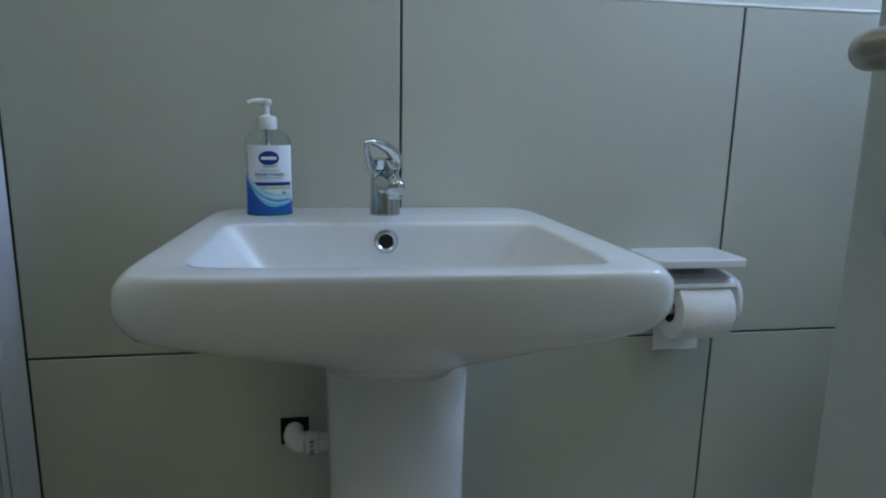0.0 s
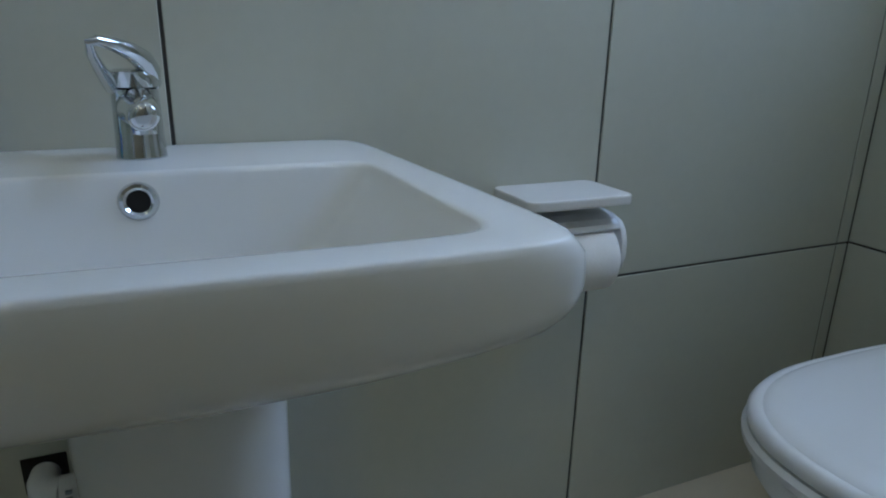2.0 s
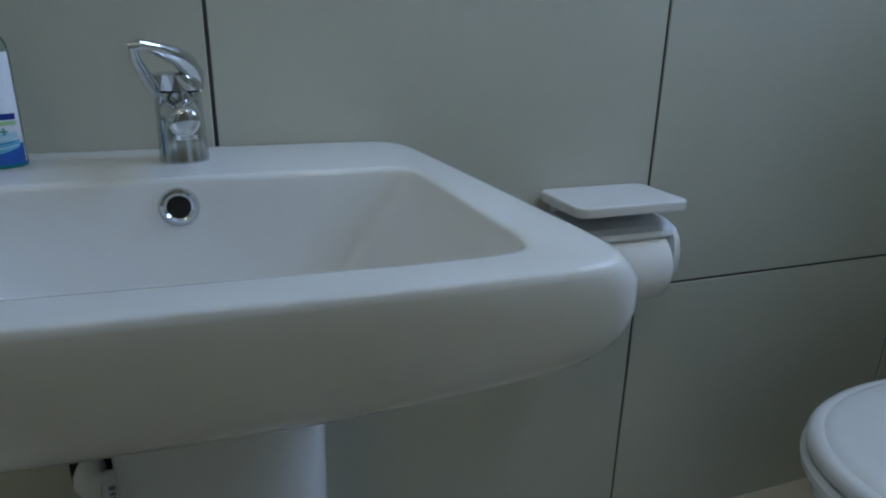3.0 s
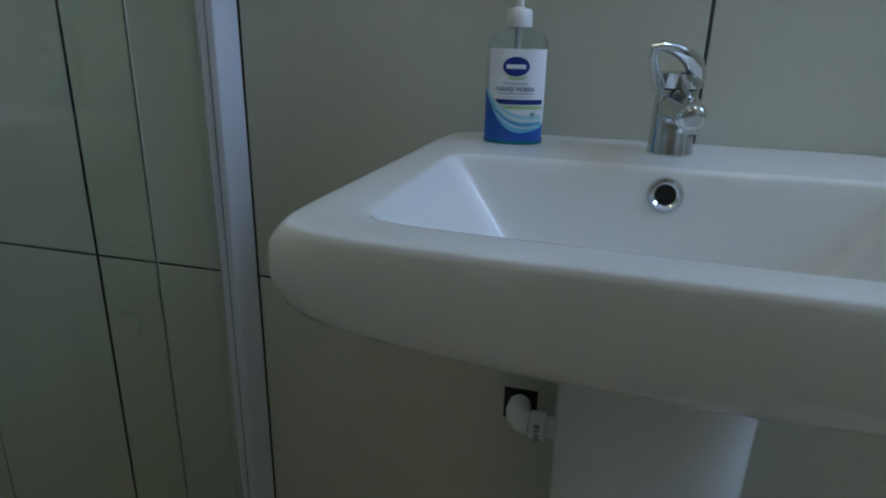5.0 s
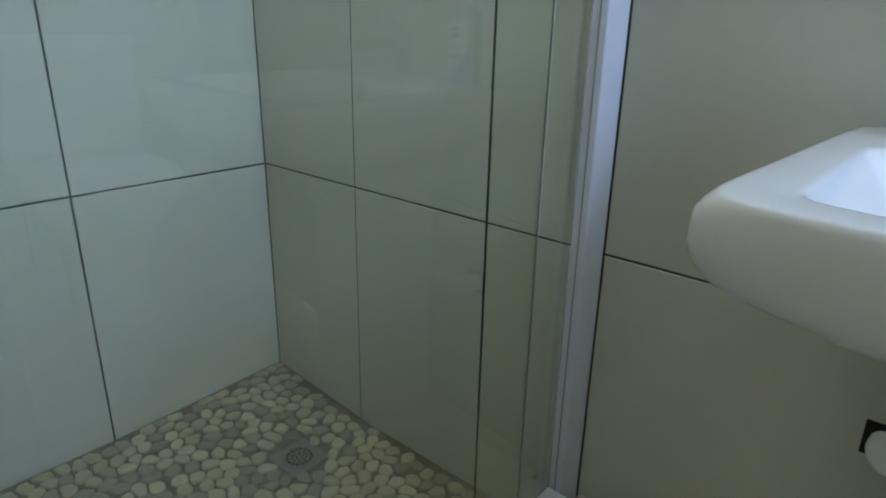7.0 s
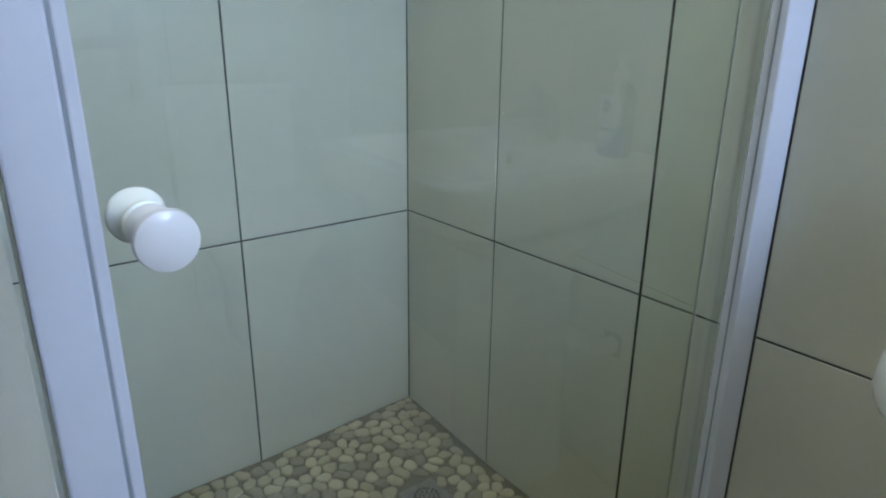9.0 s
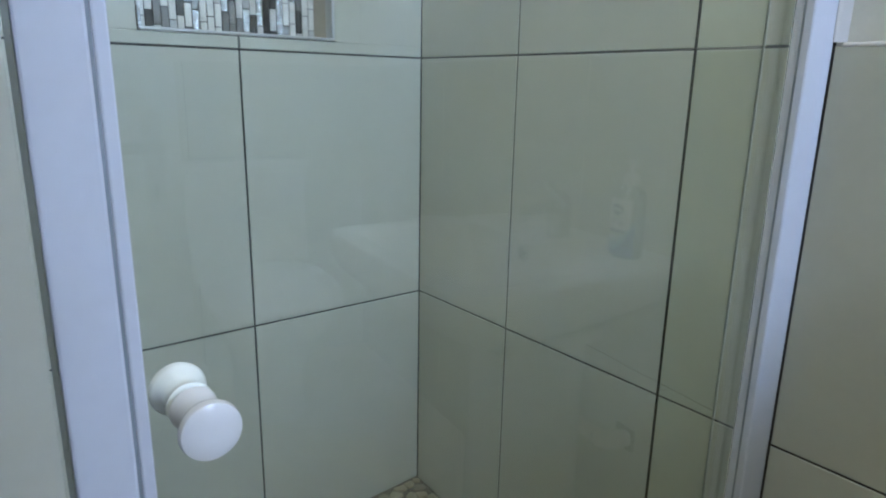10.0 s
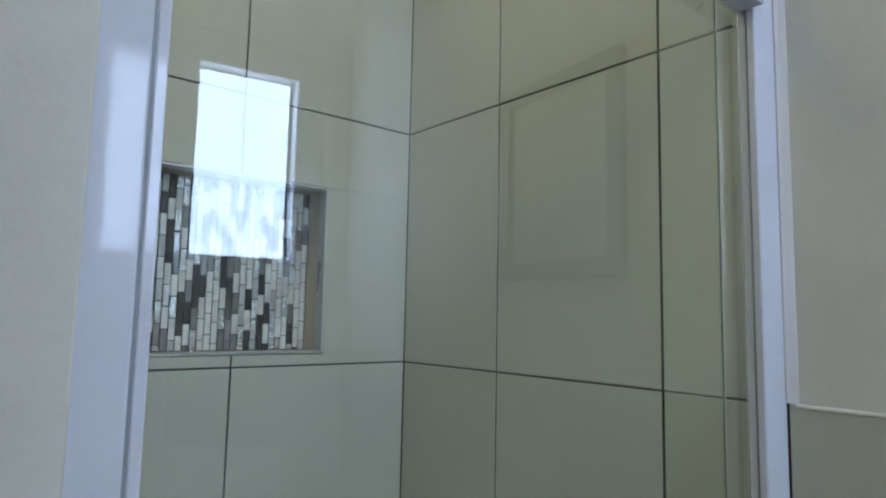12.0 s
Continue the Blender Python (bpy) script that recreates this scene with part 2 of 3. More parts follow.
# A raised black block; its colour gives the shade of a keyhole.
part("keyhole", bm_box(LX - 0.0075, LY - 0.047, 0.942, LX - 0.004, LY - 0.041, 0.962, 0.0015), BLACK, door, "black block for the shaded keyhole")

# ---- shower enclosure ----
enclosure = thing("shower_screen", "white framed glass shower screen with a glass door", "shower screen")
RAIL = 1.801
part("wall_channel", bm_prism([(0.916, -0.0345), (0.9255, -0.0345), (0.9275, -0.0325), (0.9418, -0.003), (0.9420, -0.001), (0.916, -0.001)], FLOOR - 0.1, 1.86), FRAME, enclosure, "white wall channel")
part("inner_channel", bm_box(0.896, -0.032, FLOOR - 0.1, 0.9125, -0.001, 1.86, 0.001), FRAME, enclosure)
part("gasket", bm_box(0.9120, -0.0328, FLOOR - 0.1, 0.9160, -0.001, RAIL), GASKET, enclosure, "dark grey gasket")
part("post", bm_box(0.900, -0.9305, FLOOR - 0.1, 0.945, -0.8968, 1.86, 0.002), FRAME, enclosure, "white post")
part("gasket", bm_box(0.903, -0.897, FLOOR - 0.1, 0.9425, -0.8945, RAIL), GASKET, enclosure, "dark grey gasket")
part("stile", bm_box(0.902, -0.8947, FLOOR - 0.08, 0.944, -0.8865, RAIL, 0.0015), FRAME, enclosure, "white door stile")
part("top_rail", bm_box(0.902, -0.8865, RAIL, 0.944, -0.034, 1.86, 0.003), FRAME, enclosure, "white top rail")
part("sill", bm_box(0.900, -0.8865, 0.010, 0.944, -0.034, FLOOR + 0.012, 0.003), FRAME, enclosure, "white bottom sill")
for x, z in ((0.880, 1.799), (0.819, 1.856)):
    part("screw", bm_lathe([(0.0045, 0.0), (0.0045, -0.002), (0.002, -0.003)], 16, (x, -0.0005, z), "y"), STEEL, enclosure, smooth=True)
fixed = part("fixed_pane", bm_box(0.8975, -0.262, FLOOR + 0.012, 0.9015, -0.0325, RAIL), GLASS, enclosure, "fixed glass pane")
fixed.visible_shadow = False
DT = math.tan(radians(4.5))


def door_x(y):
    return 0.934 + DT * (y + 0.858)


def door_slab(y0, y1, front, back):
    """A slab in the plane of the shower door between two places along it."""
    corners = ((y0, FLOOR + 0.016), (y1, FLOOR + 0.016), (y1, RAIL - 0.004), (y0, RAIL - 0.004))
    return bm_loft([[(door_x(y) + front, y, z) for y, z in corners], [(door_x(y) - back, y, z) for y, z in corners]])


slide = part("door_pane", door_slab(-0.8865, -0.2625, 0.0, 0.004), GLASS, enclosure, "clear greenish glass door pane")
# Added strip: its pale colour covers the dark glass end and keeps it faint.
part("edge_strip", door_slab(-0.2625, -0.2610, 0.0003, 0.0043), mat("pale_edge_tint", (0.40, 0.43, 0.36), 0.12, var=0.05, scale=20), slide, "thin pale strip added over the end of the glass")
slide.visible_shadow = False
kx = door_x(-0.858)
KNOB = [(0.0130, 0.0), (0.0156, 0.002), (0.0136, 0.009), (0.0124, 0.016), (0.0136, 0.023), (0.0180, 0.029), (0.0196, 0.034), (0.0188, 0.038), (0.0140, 0.0405), (0.005, 0.041)]
part("knob", bm_lathe(KNOB, 32, (kx, -0.858, 0.930), "x"), PLASTIC, slide, "white waisted plastic knob", smooth=True)
part("knob", bm_lathe([(r, -0.005 - 0.85 * h) for r, h in KNOB], 32, (kx, -0.858, 0.930), "x"), PLASTIC, slide, "white waisted plastic knob", smooth=True)
part("caulk", bm_prism([(0.9422, -0.0030), (0.9440, -0.0036), (0.9480, -0.0015), (0.9580, 0.0022), (0.9580, 0.0060), (0.9422, 0.0060)], 1.203, 1.9), PLASTIC, wall_sink, "white caulk line")

# ---- beads where the plaster meets the tiles ----
def bead(parent, a, b, n, r, material, label, wobble, seed):
    """An uneven hand-smoothed bead along a tile's top edge."""
    rb = random.Random(seed)
    count = max(6, int((Vector(b) - Vector(a)).length / 0.02))
    pts = [Vector(a).lerp(Vector(b), k / count) + Vector(n) * rb.uniform(-wobble, wobble) + Vector((0, 0, rb.uniform(-wobble, wobble))) for k in range(count + 1)]
    return part("bead", bm_tube(pts, [r * rb.uniform(0.85, 1.2) for _ in pts], 10), material, parent, label, smooth=True)


BEAD = mat("white_filler", (0.74, 0.73, 0.70), 0.6, var=0.06, scale=25, bump=0.3)
bead(wall_sink, (0.955, 0.0020, 1.1992), (XR - 0.002, 0.0020, 1.1992), (0, 1, 0), 0.0034, BEAD, "white filler bead", 0.0003, 1)
bead(wall_window, (XR + 0.0020, YF + 0.01, 1.1992), (XR + 0.0020, -0.003, 1.1992), (1, 0, 0), 0.0034, BEAD, "white filler bead", 0.0003, 2)
bead(wall_side, (NIB + 0.0025, -1.044, 1.2043), (NIB + 0.0025, YS + 0.001, 1.2043), (1, 0, 0), 0.0042, PLASTER, "rough plaster lip", 0.0013, 3)

# ---- wash basin ----
BX = 1.508


def basin_ring(z, hb, hf, yb, yf, n=7.0, bow=0.012, seg=192):
    """A rounded trapezium: half widths at the back and front, and the back and front."""
    ring = []
    for k in range(seg):
        a = 2 * math.pi * (k + 0.5) / seg
        u = math.copysign(abs(math.cos(a)) ** (2 / n), math.cos(a))
        v = math.copysign(abs(math.sin(a)) ** (2 / n), math.sin(a))
        y = (yb + yf) / 2 + v * (yb - yf) / 2
        f = (yb - y) / (yb - yf)
        y -= f * (bow * (1 - u * u) + 0.010 * u)
        ring.append((BX + 0.003 * f + u * (hb + (hf - hb) * max(0.0, f) ** 0.86), y, z + 0.0045 * (1 - f)))
    return ring


basin = thing("wash_basin", "white ceramic pedestal wash basin on the tiled wall", "wash basin")
rings = [
    basin_ring(0.6464, 0.100, 0.1000, -0.002, -0.255, 4, 0.02),
    basin_ring(0.6699, 0.106, 0.1120, -0.002, -0.290, 3.6, 0.02),
    basin_ring(0.6873, 0.122, 0.1340, -0.002, -0.322, 3.7, 0.02),
    basin_ring(0.7100, 0.150, 0.1680, -0.002, -0.363, 3.9, 0.02),
    basin_ring(0.7291, 0.174, 0.2180, -0.002, -0.396, 4.6, 0.018),
    basin_ring(0.7465, 0.197, 0.2580, -0.002, -0.427, 5.6, 0.016),
    basin_ring(0.7596, 0.214, 0.2810, -0.002, -0.446, 7, 0.014),
    basin_ring(0.7700, 0.228, 0.2925, -0.002, -0.457, 9, 0.012),
    basin_ring(0.7796, 0.238, 0.2968, -0.002, -0.4630, 10, 0.010),
    basin_ring(0.7900, 0.245, 0.2995, -0.002, -0.4660, 11, 0.009),
    basin_ring(0.8030, 0.249, 0.3005, -0.002, -0.4674, 12, 0.009),
    basin_ring(0.8150, 0.251, 0.2992, -0.002, -0.4682, 12, 0.009),
    basin_ring(0.8270, 0.252, 0.2955, -0.002, -0.4682, 13, 0.009),
    basin_ring(0.8350, 0.252, 0.2885, -0.002, -0.4676, 13, 0.009),
    basin_ring(0.8398, 0.2515, 0.2830, -0.002, -0.4666, 13, 0.009),
    basin_ring(0.8413, 0.2505, 0.2800, -0.0025, -0.4652, 13, 0.009),
    basin_ring(0.8418, 0.2490, 0.2760, -0.0040, -0.4626, 13, 0.009),
    basin_ring(0.8419, 0.2430, 0.2670, -0.0100, -0.4555, 12, 0.009),
    basin_ring(0.8416, 0.224, 0.233, -0.160, -0.4300, 14, 0.008),
    basin_ring(0.8410, 0.2190, 0.2280, -0.165, -0.4260, 14, 0.008),
    basin_ring(0.8395, 0.2170, 0.2260, -0.1675, -0.4240, 14, 0.008),
    basin_ring(0.8360, 0.2150, 0.2240, -0.169, -0.4222, 14, 0.008),
    basin_ring(0.8270, 0.2090, 0.2170, -0.1705, -0.4195, 14, 0.008),
    basin_ring(0.8000, 0.1900, 0.1950, -0.1745, -0.408, 13, 0.007),
    basin_ring(0.7600, 0.1625, 0.1625, -0.180, -0.388, 12, 0.005),
    basin_ring(0.7350, 0.1450, 0.1450, -0.1845, -0.370, 10, 0.004),
    basin_ring(0.7150, 0.1300, 0.1300, -0.190, -0.350, 7, 0.004),
    basin_ring(0.7050, 0.1100, 0.1100, -0.202, -0.332, 5, 0.002),
    basin_ring(0.7000, 0.0850, 0.0850, -0.220, -0.318, 3.5, 0.0),
    basin_ring(0.6980, 0.0350, 0.0350, -0.250, -0.300, 2.5, 0.0),
]
part("bowl", bm_loft(rings), CERAMIC, basin, "", smooth=True)


def pedestal_ring(z, w, yf, n=3.2, seg=48):
    ring = []
    for k in range(seg):
        a = 2 * math.pi * (k + 0.5) / seg
        u = math.copysign(abs(math.cos(a)) ** (2 / n), math.cos(a))
        v = math.copysign(abs(math.sin(a)) ** (2 / n), math.sin(a))
        ring.append((BX + 0.018 + u * w, (yf - 0.03) / 2 + v * (-0.03 - yf) / 2, z))
    return ring


part("pedestal", bm_loft([pedestal_ring(FLOOR, 0.112, -0.26), pedestal_ring(FLOOR + 0.03, 0.108, -0.255), pedestal_ring(0.45, 0.104, -0.245), pedestal_ring(0.675, 0.106, -0.25)]), CERAMIC, basin, "", smooth=True)
TILT = pose(1.509, -0.1730, 0.820, -7)


def tilted(bm):
    bm.transform(TILT)
    return bm


part("overflow_ring", tilted(bm_lathe([(0.0098, 0.004), (0.0105, -0.002), (0.0128, -0.0040), (0.0158, -0.0032), (0.0178, 0.0), (0.0178, 0.006)], 40, (0, 0, 0), "y", False)), CHROME, basin, "chrome overflow ring", smooth=True)
# Solid black plug: the opening's inner shade is put into its colour.
part("overflow_shade", tilted(bm_lathe([(0.0102, -0.0012), (0.0100, 0.012)], 24, (0, 0, 0), "y")), BLACK, basin, "black plug for the shaded overflow opening")
part("waste", bm_lathe([(0.021, 0.0), (0.022, 0.003), (0.016, 0.004), (0.004, 0.005)], 32, (BX, -0.275, 0.7005)), CHROME, basin, "chrome waste", smooth=True)

# ---- mixer tap ----
tap = thing("mixer_tap", "chrome single-lever mixer tap on the basin deck", "tap")
TX, TYY, TZ = 1.5145, -0.082, 0.8447
part("body", bm_lathe([(0.0240, 0.0), (0.0246, 0.0015), (0.0242, 0.004), (0.0232, 0.02), (0.0224, 0.048), (0.0222, 0.062), (0.0212, 0.0645)], 40, (TX, TYY, TZ)), CHROME, tap, smooth=True)
part("cartridge_ring", bm_lathe([(0.0200, 0.063), (0.0215, 0.064), (0.0222, 0.067), (0.0215, 0.070), (0.0190, 0.071)], 40, (TX, TYY, TZ)), CHROME, tap, smooth=True)
SP = Vector((0.075, -1.0, 0)).normalized()
sp = [Vector((TX, TYY, TZ + 0.053)) + SP * d + Vector((0, 0, h)) for d, h in ((0.004, 0.000), (0.022, 0.0015), (0.042, 0.0025), (0.064, 0.0020), (0.084, 0.0008), (0.095, 0.0), (0.1015, -0.0004), (0.1055, -0.0008), (0.1070, -0.0010))]
spout = part("spout", bm_tube(sp, [0.0210, 0.0192, 0.0172, 0.0158, 0.0150, 0.0146, 0.0134, 0.0105, 0.0050], 32, 0.9), CHROME, tap, smooth=True)
part("aerator", bm_lathe([(0.0085, -0.006), (0.0105, -0.006), (0.0110, 0.0), (0.0105, 0.004)], 24, tuple(sp[4] + Vector((0, 0, -0.012)))), CHROME, spout, "chrome aerator", smooth=True)
cap_rings = []
for r, h, dx, dy in ((0.0205, 0.071, 0, 0), (0.0226, 0.0722, 0, 0), (0.0230, 0.078, 0, -0.001), (0.0222, 0.083, -0.001, -0.003), (0.0196, 0.0868, -0.002, -0.006), (0.0150, 0.0890, -0.003, -0.008), (0.0080, 0.0900, -0.004, -0.010), (0.0030, 0.0902, -0.004, -0.010)):
    cap_rings.append([(TX + dx + r * math.cos(2 * math.pi * k / 40), TYY + dy + r * math.sin(2 * math.pi * k / 40), TZ + h) for k in range(40)])
part("cap", bm_loft(cap_rings), CHROME, tap, smooth=True)
loop = [(1.530, -0.074, 0.919), (1.5305, -0.084, 0.9310), (1.526, -0.099, 0.9420), (1.516, -0.115, 0.9505), (1.503, -0.130, 0.9565), (1.490, -0.140, 0.9600), (1.4840, -0.1400, 0.9580), (1.484, -0.131, 0.949), (1.487, -0.116, 0.938), (1.491, -0.101, 0.927), (1.495, -0.090, 0.918)]
part("lever", bm_tube(loop, [0.0112, 0.0114, 0.0104, 0.0084, 0.0062, 0.0046, 0.0044, 0.0054, 0.0066, 0.0080, 0.0092], 20, 0.85), CHROME, tap, "chrome loop lever", smooth=True)


# ---- soap bottle ----
LIQUID = glass_mat("bottle_plastic", (0.88, 0.96, 0.97), 0.03, 1.35)
LABEL = mat("label_white", (0.78, 0.80, 0.84), 0.4, var=0.02)
BLUE = mat("label_blue", (0.03, 0.10, 0.48), 0.4, var=0.1, scale=60)
NAVY = mat("label_navy", (0.012, 0.03, 0.22), 0.4, var=0.05)
AQUA = mat("label_aqua", (0.20, 0.50, 0.72), 0.4, var=0.15, scale=80)
GREEN = mat("label_green", (0.42, 0.60, 0.30), 0.4, var=0.05)
INK = mat("label_ink", (0.10, 0.13, 0.26), 0.5)
PALE = mat("label_pale", (0.50, 0.56, 0.66), 0.5)
bottle = thing("soap_bottle", "clear pump bottle of hand wash with blue label", "soap bottle")
SBX, SBY, SBZ = 1.339, -0.072, 0.8458
HW, HD = 0.0379, 0.0255
TURN = pose(SBX, SBY, SBZ, 0, 0, 8) @ Matrix.Scale(0.902, 4)


def placed(bm):
    bm.transform(TURN)
    return bm


def oval_ring(z, w, d, n=2.4, seg=48):
    ring = []
    for k in range(seg):
        a = 2 * math.pi * k / seg
        c, q = math.cos(a), math.sin(a)
        ring.append((w * math.copysign(abs(c) ** (2 / n), c), d * math.copysign(abs(q) ** (2 / n), q), z))
    return ring


def front_y(x, z=0.0):
    return -HD * max(0.0, 1 - abs(x / HW) ** 2.4) ** (1 / 2.4)


part("body", placed(bm_loft([oval_ring(0, HW - 0.005, HD - 0.004), oval_ring(0.002, HW - 0.001, HD - 0.001), oval_ring(0.006, HW, HD), oval_ring(0.060, HW, HD), oval_ring(0.114, HW, HD), oval_ring(0.124, HW - 0.001, HD - 0.0005), oval_ring(0.131, HW - 0.004, HD - 0.002, 2.3), oval_ring(0.1365, HW - 0.010, HD - 0.005, 2.1), oval_ring(0.1395, 0.0225, 0.0185, 2), oval_ring(0.1410, 0.0175, 0.0165, 2), oval_ring(0.146, 0.0125, 0.0125, 2)])), LIQUID, bottle, "clear plastic body with pale blue liquid", smooth=True)
part("base_rim", placed(bm_loft([oval_ring(0.0003, HW - 0.003, HD - 0.002), oval_ring(0.0012, HW - 0.0008, HD - 0.0006), oval_ring(0.0045, HW + 0.0005, HD + 0.0004), oval_ring(0.0055, HW + 0.0002, HD + 0.0001)])), mat("teal_base", (0.04, 0.22, 0.27), 0.15, var=0.1), bottle, "teal tinted base", smooth=True)
part("pump_tube", placed(bm_lathe([(0.0035, 0.010), (0.0035, 0.146)], 12)), PLASTIC, bottle, smooth=True)
part("collar", placed(bm_lathe([(0.0160, 0.1415), (0.0166, 0.1425), (0.0160, 0.160), (0.0142, 0.163), (0.0075, 0.164), (0.0060, 0.166)], 32)), PLASTIC, bottle, "white pump collar", smooth=True)
part("stem", placed(bm_lathe([(0.0048, 0.164), (0.0048, 0.182)], 16)), PLASTIC, bottle, smooth=True)
part("nozzle", placed(join(bm_lathe([(0.0060, 0.180), (0.0085, 0.183), (0.0090, 0.188), (0.0075, 0.191), (0.003, 0.192)], 24), bm_tube([(0, 0, 0.187), (-0.012, -0.004, 0.1880), (-0.026, -0.009, 0.1865), (-0.030, -0.0105, 0.183)], [0.0055, 0.0048, 0.0036, 0.0032], 12))), PLASTIC, bottle, "white pump nozzle", smooth=True)


def decal(name, x0, x1, low, high, off, material, label="", nx=28, parent=None):
    """A patch on the bottle's front between two heights given along x, standing off its face."""
    bm = bmesh.new()
    rows = []
    for k in range(nx + 1):
        x = x0 + (x1 - x0) * k / nx
        y = front_y(x) - off
        rows.append((bm.verts.new((x, y, low(x))), bm.verts.new((x, y, max(high(x), low(x) + 1e-5)))))
    for a, b in zip(rows, rows[1:]):
        bm.faces.new((a[0], b[0], b[1], a[1]))
    bmesh.ops.recalc_face_normals(bm, faces=bm.faces[:])
    return part(name, placed(bm), material, parent or sticker, label, smooth=True)


sticker = decal("label", -0.0325, 0.0367, lambda x: 0.006, lambda x: 0.117, 0.0004, LABEL, "white front label", parent=bottle)
def sweep(x):
    return (x + 0.0365) / 0.073


decal("wave", -0.0365, 0.0365, lambda x: 0.005, lambda x: 0.0125 + 0.060 * (1 - sweep(x)) ** 4 + 0.014 * sweep(x) ** 3, 0.0007, BLUE, "blue wave")
decal("wave", -0.0362, 0.0345, lambda x: 0.0115 + 0.056 * (1 - sweep(x)) ** 4 + 0.012 * sweep(x) ** 3, lambda x: 0.0185 + 0.054 * (1 - sweep(x)) ** 3 + 0.012 * sweep(x) ** 2 + 0.003 * math.sin(math.pi * sweep(x)), 0.0010, AQUA, "pale blue wave")
MIST = mat("label_mist", (0.48, 0.68, 0.76), 0.4, var=0.1, scale=90)
decal("wave", -0.0330, 0.0335, lambda x: 0.0205 + 0.046 * (1 - sweep(x)) ** 3 + 0.012 * sweep(x) ** 2, lambda x: 0.0275 + 0.042 * (1 - sweep(x)) ** 2.6 + 0.011 * sweep(x) ** 2 + 0.003 * math.sin(math.pi * sweep(x)), 0.0010, MIST, "misty blue wave")
for k, (lift, thick) in enumerate(((0.0150, 0.0011), (0.0195, 0.0009), (0.0240, 0.0012), (0.0285, 0.0008))):
    decal("stroke", -0.0240 + 0.002 * k, 0.0330 - 0.002 * k, lambda x, a=lift: a + 0.044 * (1 - sweep(x)) ** 3 + 0.010 * sweep(x) ** 2, lambda x, a=lift, w=thick: a + 0.0003 + 0.044 * (1 - sweep(x)) ** 3 + 0.010 * sweep(x) ** 2 + w * math.sin(math.pi * sweep(x)), 0.0013, (LABEL, BLUE, LABEL, AQUA)[k])
decal("band", -0.0240, 0.0340, lambda x: 0.0505, lambda x: 0.0565, 0.0009, NAVY, "navy band")
decal("band", -0.0240, 0.0345, lambda x: 0.0448, lambda x: 0.0490, 0.0009, GREEN, "pale green band")
decal("logo", -0.0165, 0.0165, lambda x: 0.0960 - 0.0115 * math.sqrt(max(0, 1 - (x / 0.0165) ** 2)), lambda x: 0.0960 + 0.0115 * math.sqrt(max(0, 1 - (x / 0.0165) ** 2)), 0.0009, NAVY, "blue oval emblem")
decal("logo_bar", -0.0120, 0.0120, lambda x: 0.0935, lambda x: 0.0985, 0.0012, LABEL)
decal("logo_leaf", -0.0100, 0.0140, lambda x: 0.0805 + 9 * x * x, lambda x: 0.0835 + 9 * x * x, 0.0012, GREEN)
decal("text_bar", -0.0150, 0.0150, lambda x: 0.0745, lambda x: 0.0770, 0.0009, PALE)
decal("text_bar", -0.0200, 0.0220, lambda x: 0.0632, lambda x: 0.0640, 0.0009, INK)
decal("text_bar", -0.0160, 0.0200, lambda x: 0.0592, lambda x: 0.0602, 0.0009, PALE)
CLOVER = mat("emblem_green", (0.10, 0.32, 0.28), 0.4)
decal("emblem", 0.0195, 0.0265, lambda x: 0.0378, lambda x: 0.0396, 0.0015, CLOVER, "small dark green emblem")
decal("emblem", 0.0221, 0.0239, lambda x: 0.0352, lambda x: 0.0422, 0.0016, CLOVER, "small dark green emblem")
font = bpy.data.curves.new("text", "FONT")
font.body, font.size, font.align_x, font.offset = "HAND WASH", 0.0076, "CENTER", 0.00022
tmp = new("text_source", font)
words = bpy.data.meshes.new_from_object(tmp.evaluated_get(bpy.context.evaluated_depsgraph_get()))
bpy.data.objects.remove(tmp)
bmw = bmesh.new()
bmw.from_mesh(words)
for v in bmw.verts:
    v.co = Vector((v.co.x, front_y(v.co.x) - 0.0012, 0.0665 + v.co.y))
part("lettering", placed(bmw), INK, sticker, "dark words hand wash")

# ---- toilet roll holder ----
holder = thing("toilet_roll_holder", "white metal roll holder with shelf on the tiles", "roll holder")
shelf_rings = []
for inset, z in ((0.003, 0.7555), (0.0008, 0.7563), (0.0, 0.7585), (0.0, 0.767), (0.0008, 0.7692), (0.003, 0.770)):
    shelf_rings.append([(x, y, z) for x, y in rounded(1.964 + inset, -0.116 + inset, 2.134 - inset, -0.002 - inset, 0.016 - inset)])
part("shelf", bm_loft(shelf_rings), PLASTIC, holder, "white phone shelf")
part("back_plate", bm_box(1.985, -0.012, 0.690, 2.125, -0.001, 0.757, 0.003), PLASTIC, holder)
flap = [(-0.014, 0.7395), (-0.045, 0.7390), (-0.072, 0.7365), (-0.090, 0.7315), (-0.100, 0.7255), (-0.103, 0.7205)]
part("cover_flap", bm_loft([[(1.980, y, z) for y, z in flap] + [(1.980, y, z - 0.003) for y, z in flap[::-1]], [(2.1205, y, z) for y, z in flap] + [(2.1205, y, z - 0.003) for y, z in flap[::-1]]]), mat("satin_metal", (0.72, 0.73, 0.74), 0.35, metal=0.35, var=0.04, scale=30), holder, "satin metal cover flap")
arm = [(-0.014, 0.737), (-0.070, 0.733), (-0.092, 0.726), (-0.102, 0.714), (-0.107, 0.698), (-0.107, 0.676), (-0.101, 0.658), (-0.090, 0.648), (-0.074, 0.647), (-0.062, 0.656), (-0.056, 0.676), (-0.044, 0.702), (-0.014, 0.712)]
side = bm_loft([[(x, y, z) for y, z in arm] for x in (2.1245, 2.1345)])
